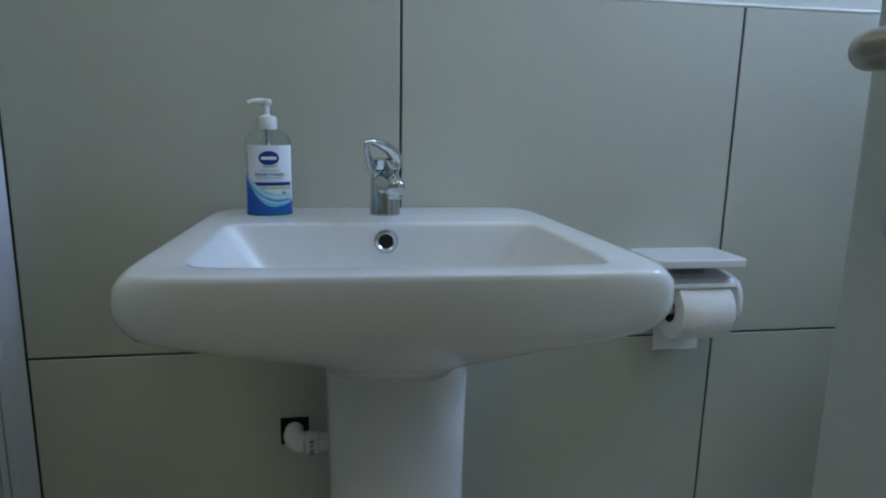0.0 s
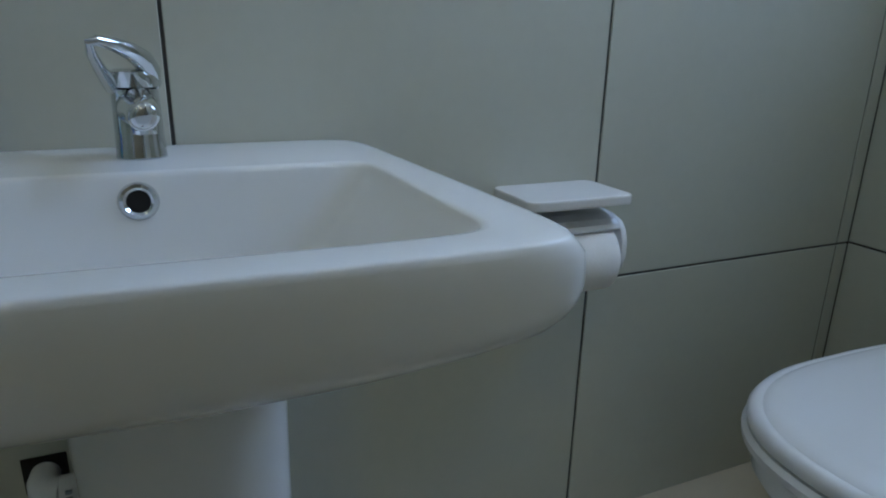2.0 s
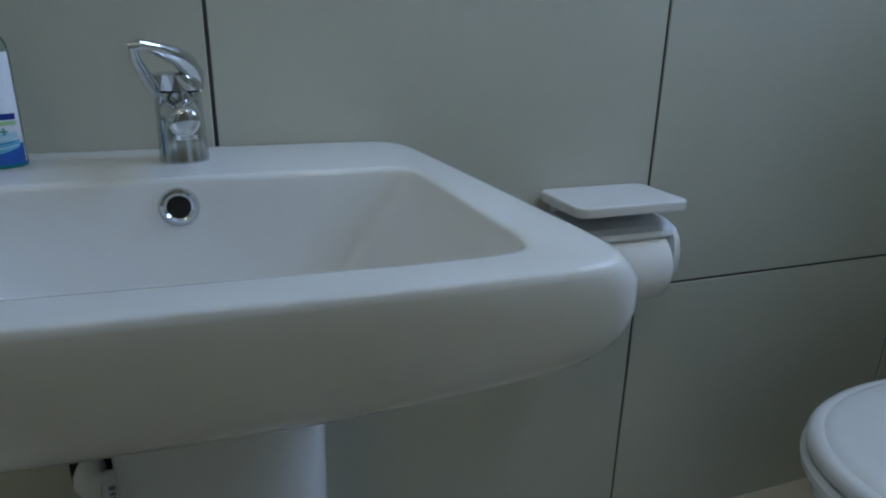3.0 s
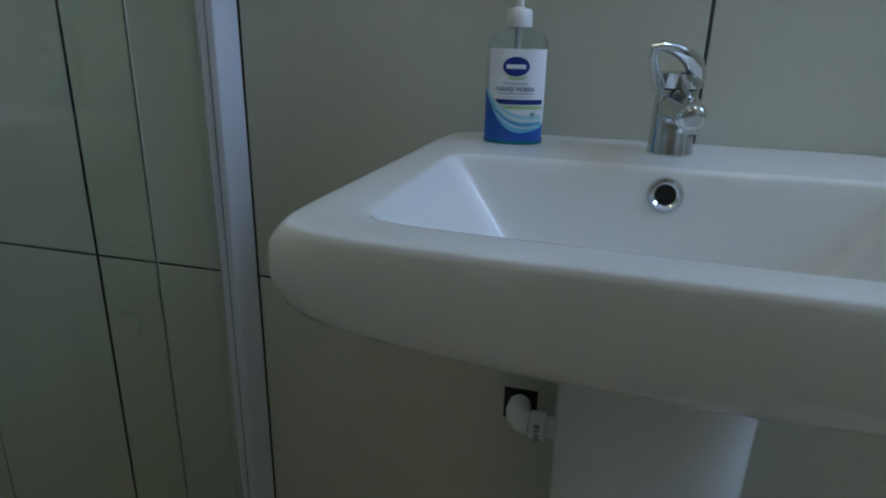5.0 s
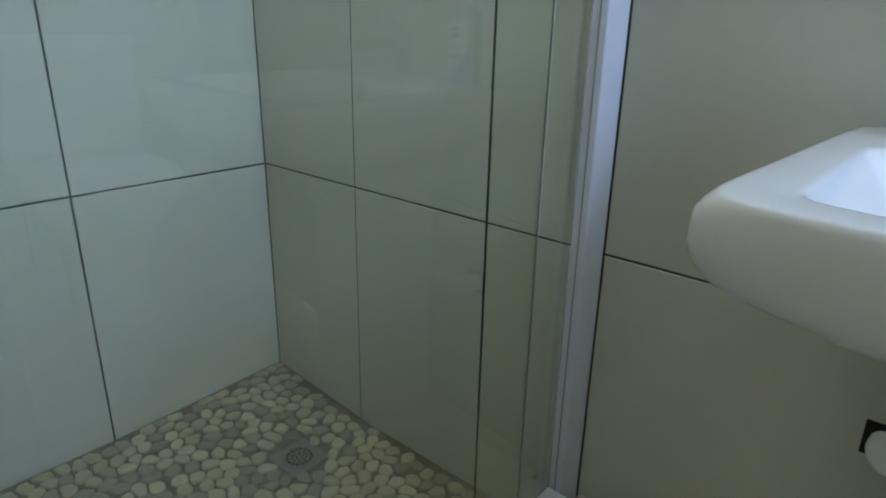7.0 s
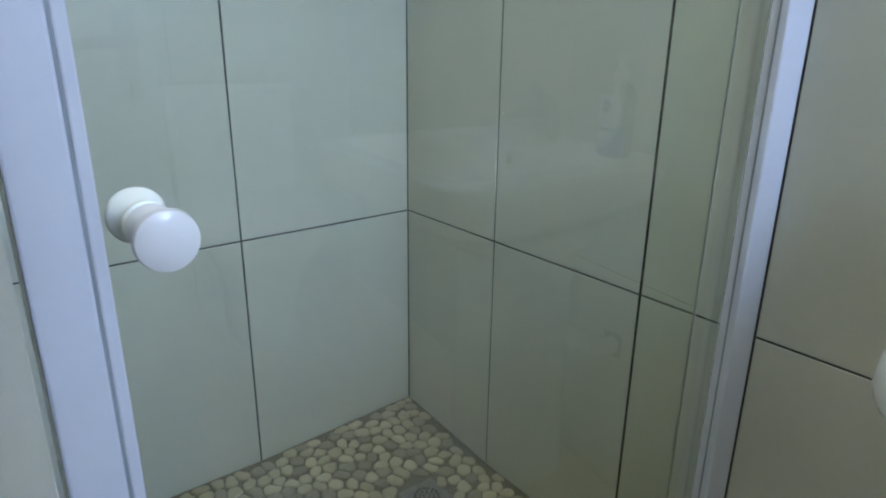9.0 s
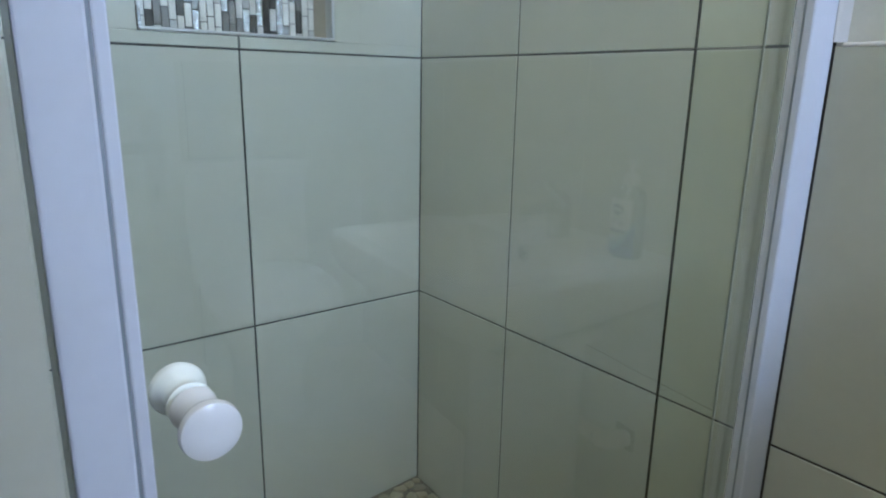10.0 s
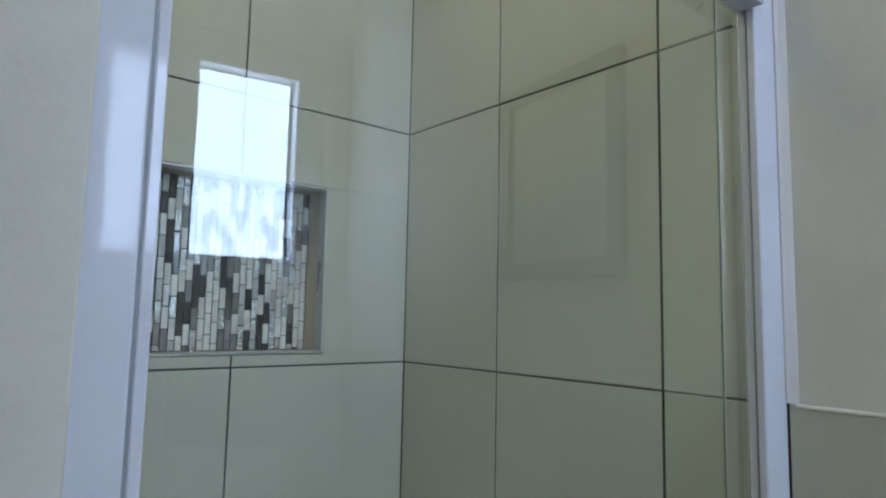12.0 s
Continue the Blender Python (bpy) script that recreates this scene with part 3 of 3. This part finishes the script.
bmesh.ops.bevel(side, geom=[e for e in side.edges if abs(e.verts[0].co.x - e.verts[1].co.x) < 1e-6], offset=0.0018, segments=2, profile=0.5, affect="EDGES")
part("side_arm", side, PLASTIC, holder, "white side arm", smooth=True)
part("spindle", bm_lathe([(0.008, 1.985), (0.008, 2.124)], 16, (0, -0.072, 0.672), "x"), PLASTIC, holder, smooth=True)
roll = thing("toilet_roll", "half-used white toilet paper roll on its holder", "toilet roll")
part("paper", bm_lathe([(0.0215, 2.016), (0.0500, 2.016), (0.0515, 2.018), (0.0515, 2.111), (0.0500, 2.113), (0.0215, 2.113)], 48, (0, -0.072, 0.672), "x", False), PAPER, roll, smooth=True)
# The card is coloured near-black to give the shade inside the core.
part("core", bm_lathe([(0.0216, 2.0155), (0.0205, 2.0155), (0.0205, 2.1135), (0.0216, 2.1135)], 32, (0, -0.072, 0.672), "x", False), mat("card_core_shade", (0.05, 0.045, 0.04), 0.9), roll, "cardboard core with its inner shade put in the colour")
tail = [(-0.0215, 0.680), (-0.0200, 0.655), (-0.0190, 0.630), (-0.0210, 0.605), (-0.0225, 0.579)]
part("loose_sheet", bm_loft([[(x, y + 0.002 * math.sin(x * 90), z) for y, z in tail] + [(x, y + 0.0006 + 0.002 * math.sin(x * 90), z) for y, z in tail[::-1]] for x in (2.018, 2.035, 2.055, 2.08, 2.110)]), PAPER, roll, "hanging loose sheet", smooth=True)

# ---- waste pipe under the basin ----
pipe = thing("waste_pipe", "white plastic waste pipe leaving a square wall hole", "pipe")
# Flat black plate on the uncut tile, painted as the dark inside of a hole.
part("hole", bm_box(1.338, -0.0012, 0.424, 1.387, 0.0015, 0.474), BLACK, pipe, "black plate for the shaded square hole in the tile")
part("elbow", bm_tube([(1.362, 0.0, 0.449), (1.362, -0.020, 0.449), (1.365, -0.033, 0.448), (1.372, -0.041, 0.447), (1.384, -0.044, 0.447)], [0.0165, 0.0180, 0.0184, 0.0180, 0.0172], 24), PLASTIC, pipe, smooth=True)
part("coupling", bm_lathe([(0.0172, 1.382), (0.0198, 1.383), (0.0198, 1.404), (0.0172, 1.405)], 32, (0, -0.044, 0.447), "x"), PLASTIC, pipe, smooth=True)
part("straight_pipe", bm_lathe([(0.0165, 1.400), (0.0165, 1.470)], 24, (0, -0.044, 0.447), "x"), PLASTIC, pipe, smooth=True)
for k, (z, h) in enumerate(((0.428, 0.004), (0.435, 0.004), (0.442, 0.0035), (0.449, 0.004))):
    part("mark", bm_box(1.390, -0.0642, z + 0.006, 1.397, -0.0605, z + 0.006 + h), GASKET, pipe)

# ---- framed mirror above the basin ----
MIRROR = mat("mirror_silver", (0.86, 0.88, 0.88), 0.01, metal=1.0, var=0.0, rough_var=0.0)
WOOD = mat("mirror_frame_wood", (0.09, 0.082, 0.07), 0.45, var=0.15, scale=30)
mirror = thing("wall_mirror", "small framed mirror hung above the basin", "mirror")
MX0, MX1, MZ0, MZ1, MF = 1.368, 1.765, 1.405, 1.862, 0.038
for a in ((MX0, MZ0, MX1, MZ0 + MF), (MX0, MZ1 - MF, MX1, MZ1), (MX0, MZ0 + MF, MX0 + MF, MZ1 - MF), (MX1 - MF, MZ0 + MF, MX1, MZ1 - MF)):
    part("frame_bar", bm_box(a[0], -0.022, a[1], a[2], 0.001, a[3], 0.003), WOOD, mirror, "grey-brown frame")
part("mirror_glass", bm_box(MX0 + MF - 0.002, -0.012, MZ0 + MF - 0.002, MX1 - MF + 0.002, -0.002, MZ1 - MF + 0.002), MIRROR, mirror, "silvered mirror glass")

# ---- unseen lamps, added as warm fill ----
def glow(name, rgb, strength):
    m = bpy.data.materials.new(name)
    m.use_nodes = True
    b = m.node_tree.nodes["Principled BSDF"]
    b.inputs["Emission Color"].default_value = (*rgb, 1)
    b.inputs["Emission Strength"].default_value = strength
    return m


def fill_lamp(x, y, strength, where, rgb=(1.0, 0.81, 0.53), r=0.127):
    """A flat round ceiling light with an opal dish, an unseen source added as fill."""
    ob = thing("fill_lamp", "unseen round opal lamp added as warm fill on the " + where, "lamp", "ceiling lamps")
    part("lamp_base", bm_lathe([(r + 0.003, 0), (r + 0.008, -0.006), (r + 0.008, -0.022), (r + 0.001, -0.026)], 40, (x, y, CEIL)), PLASTIC, ob, "white rim", smooth=True)
    part("dish", bm_lathe([(r, -0.024), (r * 0.945, -0.045), (r * 0.71, -0.060), (r * 0.315, -0.067), (r * 0.03, -0.068)], 40, (x, y, CEIL)), glow("fill_glow", rgb, strength), ob, "glowing opal dish", smooth=True)
    return ob


# These three are added to balance the light on shower, wall and basin.
fill_lamp(0.50, -0.62, 3.5, "shower ceiling", (1.0, 0.77, 0.42), 0.225)
fill_lamp(1.90, -1.00, 21.5, "bathroom ceiling")
fill_lamp(0.86, -1.95, 19.0, "passage ceiling", (1.0, 0.74, 0.42))

# ---- toilet ----
toilet = thing("toilet", "white ceramic toilet with closed plastic lid", "toilet")
toilet.location.x = -0.003
TY = -0.455


def oval(z, x0, x1, w, n=2.4, seg=64):
    ring = []
    for k in range(seg):
        a = 2 * math.pi * (k + 0.5) / seg
        c, s_ = math.cos(a), math.sin(a)
        e = n if c < 0 else 4.0
        u = math.copysign(abs(c) ** (2 / e), c)
        v = math.copysign(abs(s_) ** (2 / e), s_)
        ring.append(((x0 + x1) / 2 + u * (x1 - x0) / 2, TY + v * w, z))
    return ring


part("bowl", bm_loft([oval(FLOOR, 2.30, 2.62, 0.105), oval(FLOOR + 0.02, 2.30, 2.62, 0.103), oval(0.26, 2.30, 2.62, 0.105), oval(0.36, 2.25, 2.64, 0.13), oval(0.44, 2.155, 2.66, 0.165), oval(0.48, 2.126, 2.66, 0.182), oval(0.505, 2.124, 2.66, 0.184), oval(0.51, 2.130, 2.66, 0.180)]), CERAMIC, toilet, "", smooth=True)
part("seat", bm_loft([oval(0.512, 2.120, 2.60, 0.184), oval(0.515, 2.113, 2.60, 0.190), oval(0.524, 2.112, 2.60, 0.191), oval(0.530, 2.117, 2.60, 0.187)]), PLASTIC, toilet, "white plastic seat", smooth=True)
part("lid", bm_loft([oval(0.531, 2.124, 2.60, 0.182), oval(0.534, 2.117, 2.60, 0.188), oval(0.542, 2.116, 2.60, 0.189), oval(0.549, 2.120, 2.60, 0.185), oval(0.5525, 2.127, 2.60, 0.178), oval(0.5515, 2.131, 2.598, 0.174), oval(0.5545, 2.135, 2.597, 0.170), oval(0.5575, 2.142, 2.595, 0.163), oval(0.559, 2.165, 2.58, 0.142)]), PLASTIC, toilet, "closed white plastic lid", smooth=True)
part("cistern", bm_box(2.615, TY - 0.19, 0.50, 2.785, TY + 0.19, 0.86, 0.02, 4), CERAMIC, toilet, "", smooth=True)
part("cistern_lid", bm_box(2.605, TY - 0.20, 0.86, 2.787, TY + 0.20, 0.89, 0.01, 3), CERAMIC, toilet, "", smooth=True)

# ---- tiles ----
def tile_at(parent, origin, u, v, w, h, n, material=TILE):
    """One bevelled tile: corner, unit directions along it, size, and the way it faces."""
    o, u, v, n = Vector(origin), Vector(u), Vector(v), Vector(n)
    b = 0.0010
    bm = bmesh.new()
    lo = [o + u * a + v * c - n * 0.009 for a, c in ((0, 0), (w, 0), (w, h), (0, h))]
    mid = [p + n * (0.009 - b) for p in lo]
    top = [o + u * a + v * c for a, c in ((b, b), (w - b, b), (w - b, h - b), (b, h - b))]
    rows = [[bm.verts.new(p) for p in r] for r in (lo, mid, top)]
    for r0, r1 in zip(rows, rows[1:]):
        for k in range(4):
            bm.faces.new((r0[k], r0[(k + 1) % 4], r1[(k + 1) % 4], r1[k]))
    bm.faces.new(rows[2])
    bmesh.ops.recalc_face_normals(bm, faces=bm.faces[:])
    return part("tile", bm, material, parent)


def spans(joints, j):
    return [(a + j / 2, b - j / 2) for a, b in zip(joints, joints[1:])]


J = 0.0042
for x0, x1 in spans([-0.0005, 0.337, 0.943, 1.547, 2.152, 2.755, 2.7885], J):
    for z0, z1 in spans([0.018, 0.6, 1.2] if x0 > 0.9 else [-0.05, 0.6, 1.2, 1.8, 2.4, CEIL + 0.02], J):
        if x0 > 0.9:
            z0 = max(z0, FLOOR - 0.004)
        tile_at(wall_sink, (x0, 0, z0), (1, 0, 0), (0, 0, 1), x1 - x0, z1 - z0, (0, -1, 0))
for y0, y1 in spans([-1.062, -0.457, 0.0005], J):
    for z0, z1 in spans([-0.05, 0.6, 1.2, 1.8, 2.4, CEIL + 0.02], J):
        if z0 > 1.1 and z0 < 1.5:
            # tiles cut round the niche
            for a, b, c, d in ((y0, y1, z0, NZ0), (y0, y1, NZ1, z1), (y0, min(y1, NY0), NZ0 + 0.0, NZ1), (max(y0, NY1), y1, NZ0, NZ1)):
                if b - a > 0.01 and d - c > 0.01:
                    tile_at(wall_end, (0, a, c), (0, 1, 0), (0, 0, 1), b - a, d - c, (1, 0, 0))
        else:
            tile_at(wall_end, (0, y0, z0), (0, 1, 0), (0, 0, 1), y1 - y0, z1 - z0, (1, 0, 0))
for x0, x1 in spans([-0.003, 0.337, 0.90], J):
    for z0, z1 in spans([-0.05, 0.6, 1.2, 1.8, 2.4, CEIL + 0.02], J):
        tile_at(wall_side, (x0, YS, z0), (1, 0, 0), (0, 0, 1), x1 - x0, z1 - z0, (0, 1, 0))
for y0, y1 in spans([-1.045, YS], J):
    for z0, z1 in spans([0, 0.6, 1.2010], J):
        z0 = max(z0, FLOOR - 0.004)
        tile_at(wall_side, (NIB, y0, z0), (0, 1, 0), (0, 0, 1), y1 - y0, z1 - z0, (1, 0, 0))
for y0, y1 in spans([YF, -1.21, -0.605, 0.003], J):
    for z0, z1 in spans([0, 0.6, 1.2], J):
        z0 = max(z0, FLOOR - 0.004)
        tile_at(wall_window, (XR, y0, z0), (0, 1, 0), (0, 0, 1), y1 - y0, z1 - z0, (-1, 0, 0))
for x0, x1 in spans([0.947, 1.547, 2.152, XR + 0.003], 0.003):
    for y0, y1 in spans([-3.1, -2.42, -1.81, -1.21, -0.605, 0.003], 0.003):
        tile_at(floor, (x0, y0, FLOOR), (1, 0, 0), (0, 1, 0), x1 - x0, y1 - y0, (0, 0, 1), FLOOR_TILE)

# ---- niche lining, mosaic, and trim ----
niche = thing("niche", "recessed shower niche with a metal trim and mosaic back", "niche", kind="structure")
LINING = mat("niche_lining", (0.52, 0.48, 0.40), 0.25, var=0.06)
TRIM = mat("niche_trim", (0.52, 0.53, 0.53), 0.3, metal=0.5, var=0.05)
TW = 0.008
for a in ((NY0 + 0.001, NZ0 + 0.001, NY1 - 0.001, NZ0 + TW), (NY0 + 0.001, NZ1 - TW, NY1 - 0.001, NZ1 - 0.001), (NY0 + 0.001, NZ0 + TW, NY0 + TW, NZ1 - TW), (NY1 - TW, NZ0 + TW, NY1 - 0.001, NZ1 - TW)):
    part("trim_bar", bm_box(-0.030, a[0], a[1], 0.003, a[2], a[3], 0.0025), TRIM, niche, "pale grey metal edge trim")
for a in ((NY0, NZ0, NY1, NZ0 + 0.006), (NY0, NZ1 - 0.006, NY1, NZ1), (NY0, NZ0 + 0.006, NY0 + 0.006, NZ1 - 0.006), (NY1 - 0.006, NZ0 + 0.006, NY1, NZ1 - 0.006)):
    part("lining", bm_box(-ND - 0.004, a[0], a[1], -0.028, a[2], a[3]), LINING, niche, "brown-grey tiled reveal")
MOSAIC = [
    mat("mosaic_white", (0.62, 0.62, 0.59), 0.3, var=0.10, scale=50, rnd=0.12),
    mat("mosaic_pale", (0.42, 0.43, 0.43), 0.30, var=0.12, scale=60, rnd=0.15),
    mat("mosaic_mid", (0.20, 0.20, 0.20), 0.15, var=0.12, scale=60, rnd=0.2),
    mat("mosaic_dark", (0.045, 0.045, 0.048), 0.06, var=0.2, scale=60, rnd=0.3),
    mat("mosaic_silver", (0.70, 0.72, 0.75), 0.10, metal=0.9, var=0.35, scale=160, bump=1.0, fine=500),
]
rng = random.Random(7)
SW, SH, SG = 0.0136, 0.0455, 0.0017
strips = {}


def strip_mesh(h, m):
    key = (round(h, 4), m.name)
    if key not in strips:
        bm = bm_box(-0.004, -SW / 2, 0, 0.0, SW / 2, h, 0.0008, 1)
        me = bpy.data.meshes.new("strip")
        bm.to_mesh(me)
        bm.free()
        me.materials.append(m)
        strips[key] = me
    return strips[key]


col = 0
y = NY0 + 0.007 + SW / 2
while y + SW / 2 < NY1 - 0.005:
    z = NZ0 + 0.007 - (SH + SG) * ((0.0, 0.5, 0.25, 0.75)[col % 4] + rng.uniform(-0.1, 0.1))
    while z < NZ1 - 0.008:
        z0, z1 = max(z, NZ0 + 0.007), min(z + SH, NZ1 - 0.007)
        if z1 - z0 > 0.004:
            m = rng.choices(MOSAIC, (34, 10, 16, 24, 16))[0]
            ob = new("strip", strip_mesh(z1 - z0, m))
            ob.parent = niche
            ob.location = (-ND + rng.uniform(-0.0008, 0.0004), y, z0)
            ob.rotation_euler = (0, rng.uniform(-0.012, 0.012), rng.uniform(-0.03, 0.03))
        z += SH + SG
    y += SW + SG
    col += 1

# ---- shower drain ----
drain = thing("shower_drain", "square grey metal drain with round slotted grate", "drain")
DCX, DCY, DH = 0.350, -0.198, 0.050
DZ = shower_z(DCX, DCY) + 0.004
GRATE = mat("dull_drain_metal", (0.21, 0.21, 0.20), 0.5, metal=0.4, var=0.25, scale=40, bump=0.3)
part("plate", bm_box(DCX - DH, DCY - DH, DZ - 0.008, DCX + DH, DCY + DH, DZ, 0.0015), GRATE, drain)
part("rim", bm_lathe([(0.0385, -0.001), (0.0385, 0.0012), (0.0365, 0.0018), (0.0350, 0.0008), (0.0350, -0.001)], 40, (DCX, DCY, DZ), "z", False), GRATE, drain, smooth=True)
part("grate", bm_lathe([(0.0345, -0.001), (0.0345, 0.0008), (0.033, 0.0014), (0.002, 0.0014)], 40, (DCX, DCY, DZ)), GRATE, drain, "round slotted grate", smooth=True)
for ring_r, count, size in ((0.0085, 5, 0.0032), (0.0175, 10, 0.0036), (0.0275, 16, 0.0042)):
    for k in range(count):
        a = 2 * math.pi * k / count
        # Black discs on the closed grate give the shade of its openings.
        part("slot", bm_lathe([(size, 0.0), (size, 0.0004)], 10, (DCX + ring_r * math.cos(a), DCY + ring_r * math.sin(a), DZ + 0.0013)), BLACK, drain)

# ---- pebbles, each cut to the room its neighbours leave ----
CREAM = mat("pebble_cream", (0.39, 0.357, 0.235), 0.42, var=0.14, scale=40, bump=0.25, rnd=0.16)
STONE = mat("pebble_grey", (0.225, 0.218, 0.158), 0.42, var=0.14, scale=40, bump=0.25, rnd=0.16)
prng = np.random.default_rng(3)
PITCH = 0.0375
seeds = []
for r in range(int(1.0 / (PITCH * 0.86)) + 1):
    for c in range(int(1.0 / PITCH) + 1):
        seeds.append((0.004 + (c + 0.5 * (r % 2)) * PITCH, -0.94 + r * PITCH * 0.86))
seeds = np.array(seeds) + prng.uniform(-0.34, 0.34, (len(seeds), 2)) * PITCH
for _ in range(3):
    # push apart the closest pairs
    d = seeds[:, None, :] - seeds[None, :, :]
    dist = np.sqrt((d ** 2).sum(2)) + np.eye(len(seeds))
    push = np.clip(0.0305 - dist, 0, None)
    seeds = seeds + 0.5 * (d / dist[:, :, None] * push[:, :, None]).sum(1)
order = np.argsort(np.abs(seeds[:, 0] - 0.35) + np.abs(seeds[:, 1] + 0.3))
rest = {"cream": bmesh.new(), "grey": bmesh.new()}
made = 0


def pebble(bm, ring, h, base=0.0):
    n = len(ring)
    c = sum(ring, Vector((0, 0))) / n
    rows = []
    for f, z in ((1.0, -0.003), (1.0, h * 0.45), (0.93, h * 0.85), (0.72, h)):
        rows.append([bm.verts.new((c.x + (p.x - c.x) * f, c.y + (p.y - c.y) * f, base + z)) for p in ring])
    for a, b in zip(rows, rows[1:]):
        for k in range(n):
            f = bm.faces.new((a[k], a[(k + 1) % n], b[(k + 1) % n], b[k]))
            f.smooth = True
    bm.faces.new(rows[-1]).smooth = True


for i in order:
    p = seeds[i]
    if not (0.010 < p[0] < 0.890 and -0.915 < p[1] < -0.010) or (abs(p[0] - DCX) < DH + 0.008 and abs(p[1] - DCY) < DH + 0.008):
        continue
    dd = seeds - p
    q = np.sqrt((dd ** 2).sum(1))
    near = dd[(q > 1e-6) & (q < 0.11)]
    long_way, stretch = prng.uniform(0, math.pi), prng.uniform(0.05, 0.36)
    radii = []
    for k in range(14):
        a = 2 * math.pi * k / 14
        w = np.array((math.cos(a), math.sin(a)))
        proj = near @ w
        ok = proj > 1e-4
        r = min(0.031, float(((near[ok] ** 2).sum(1) / (2 * proj[ok])).min()) if ok.any() else 0.031)
        for lim, comp in ((0.006 - p[0], w[0]), (0.896 - p[0], w[0]), (-0.921 - p[1], w[1]), (-0.006 - p[1], w[1])):
            if comp * lim > 1e-9:
                r = min(r, lim / comp)
        radii.append(r)
    radii = np.array(radii)
    for _ in range(1):
        radii = np.minimum(radii, 0.5 * radii + 0.25 * (np.roll(radii, 1) + np.roll(radii, -1)))
    radii = radii * prng.uniform(0.93, 1.06, 14)
    radii = np.clip(radii * (1 + 0.22 * stretch) * (1 - stretch * np.sin(2 * math.pi * np.arange(14) / 14 - long_way) ** 2) - 0.0006, 0.005, None)
    ring = [Vector((radii[k] * math.cos(2 * math.pi * k / 14), radii[k] * math.sin(2 * math.pi * k / 14))) for k in range(14)]
    h = prng.uniform(0.0035, 0.0055)
    kind = "cream" if prng.random() < 0.66 else "grey"
    if made < 300:
        bm = bmesh.new()
        pebble(bm, ring, h)
        ob = part("pebble", bm, CREAM if kind == "cream" else STONE, shower_floor)
        ob.location = (p[0], p[1], shower_z(p[0], p[1]))
        made += 1
    else:
        pebble(rest[kind], [v + Vector((p[0], p[1])) for v in ring], h, shower_z(p[0], p[1]))
for kind, m in (("cream", CREAM), ("grey", STONE)):
    ob = part("pebbles", rest[kind], m, shower_floor)
    tagged(ob, "sliced pebbles set in grout", kind="stuff")
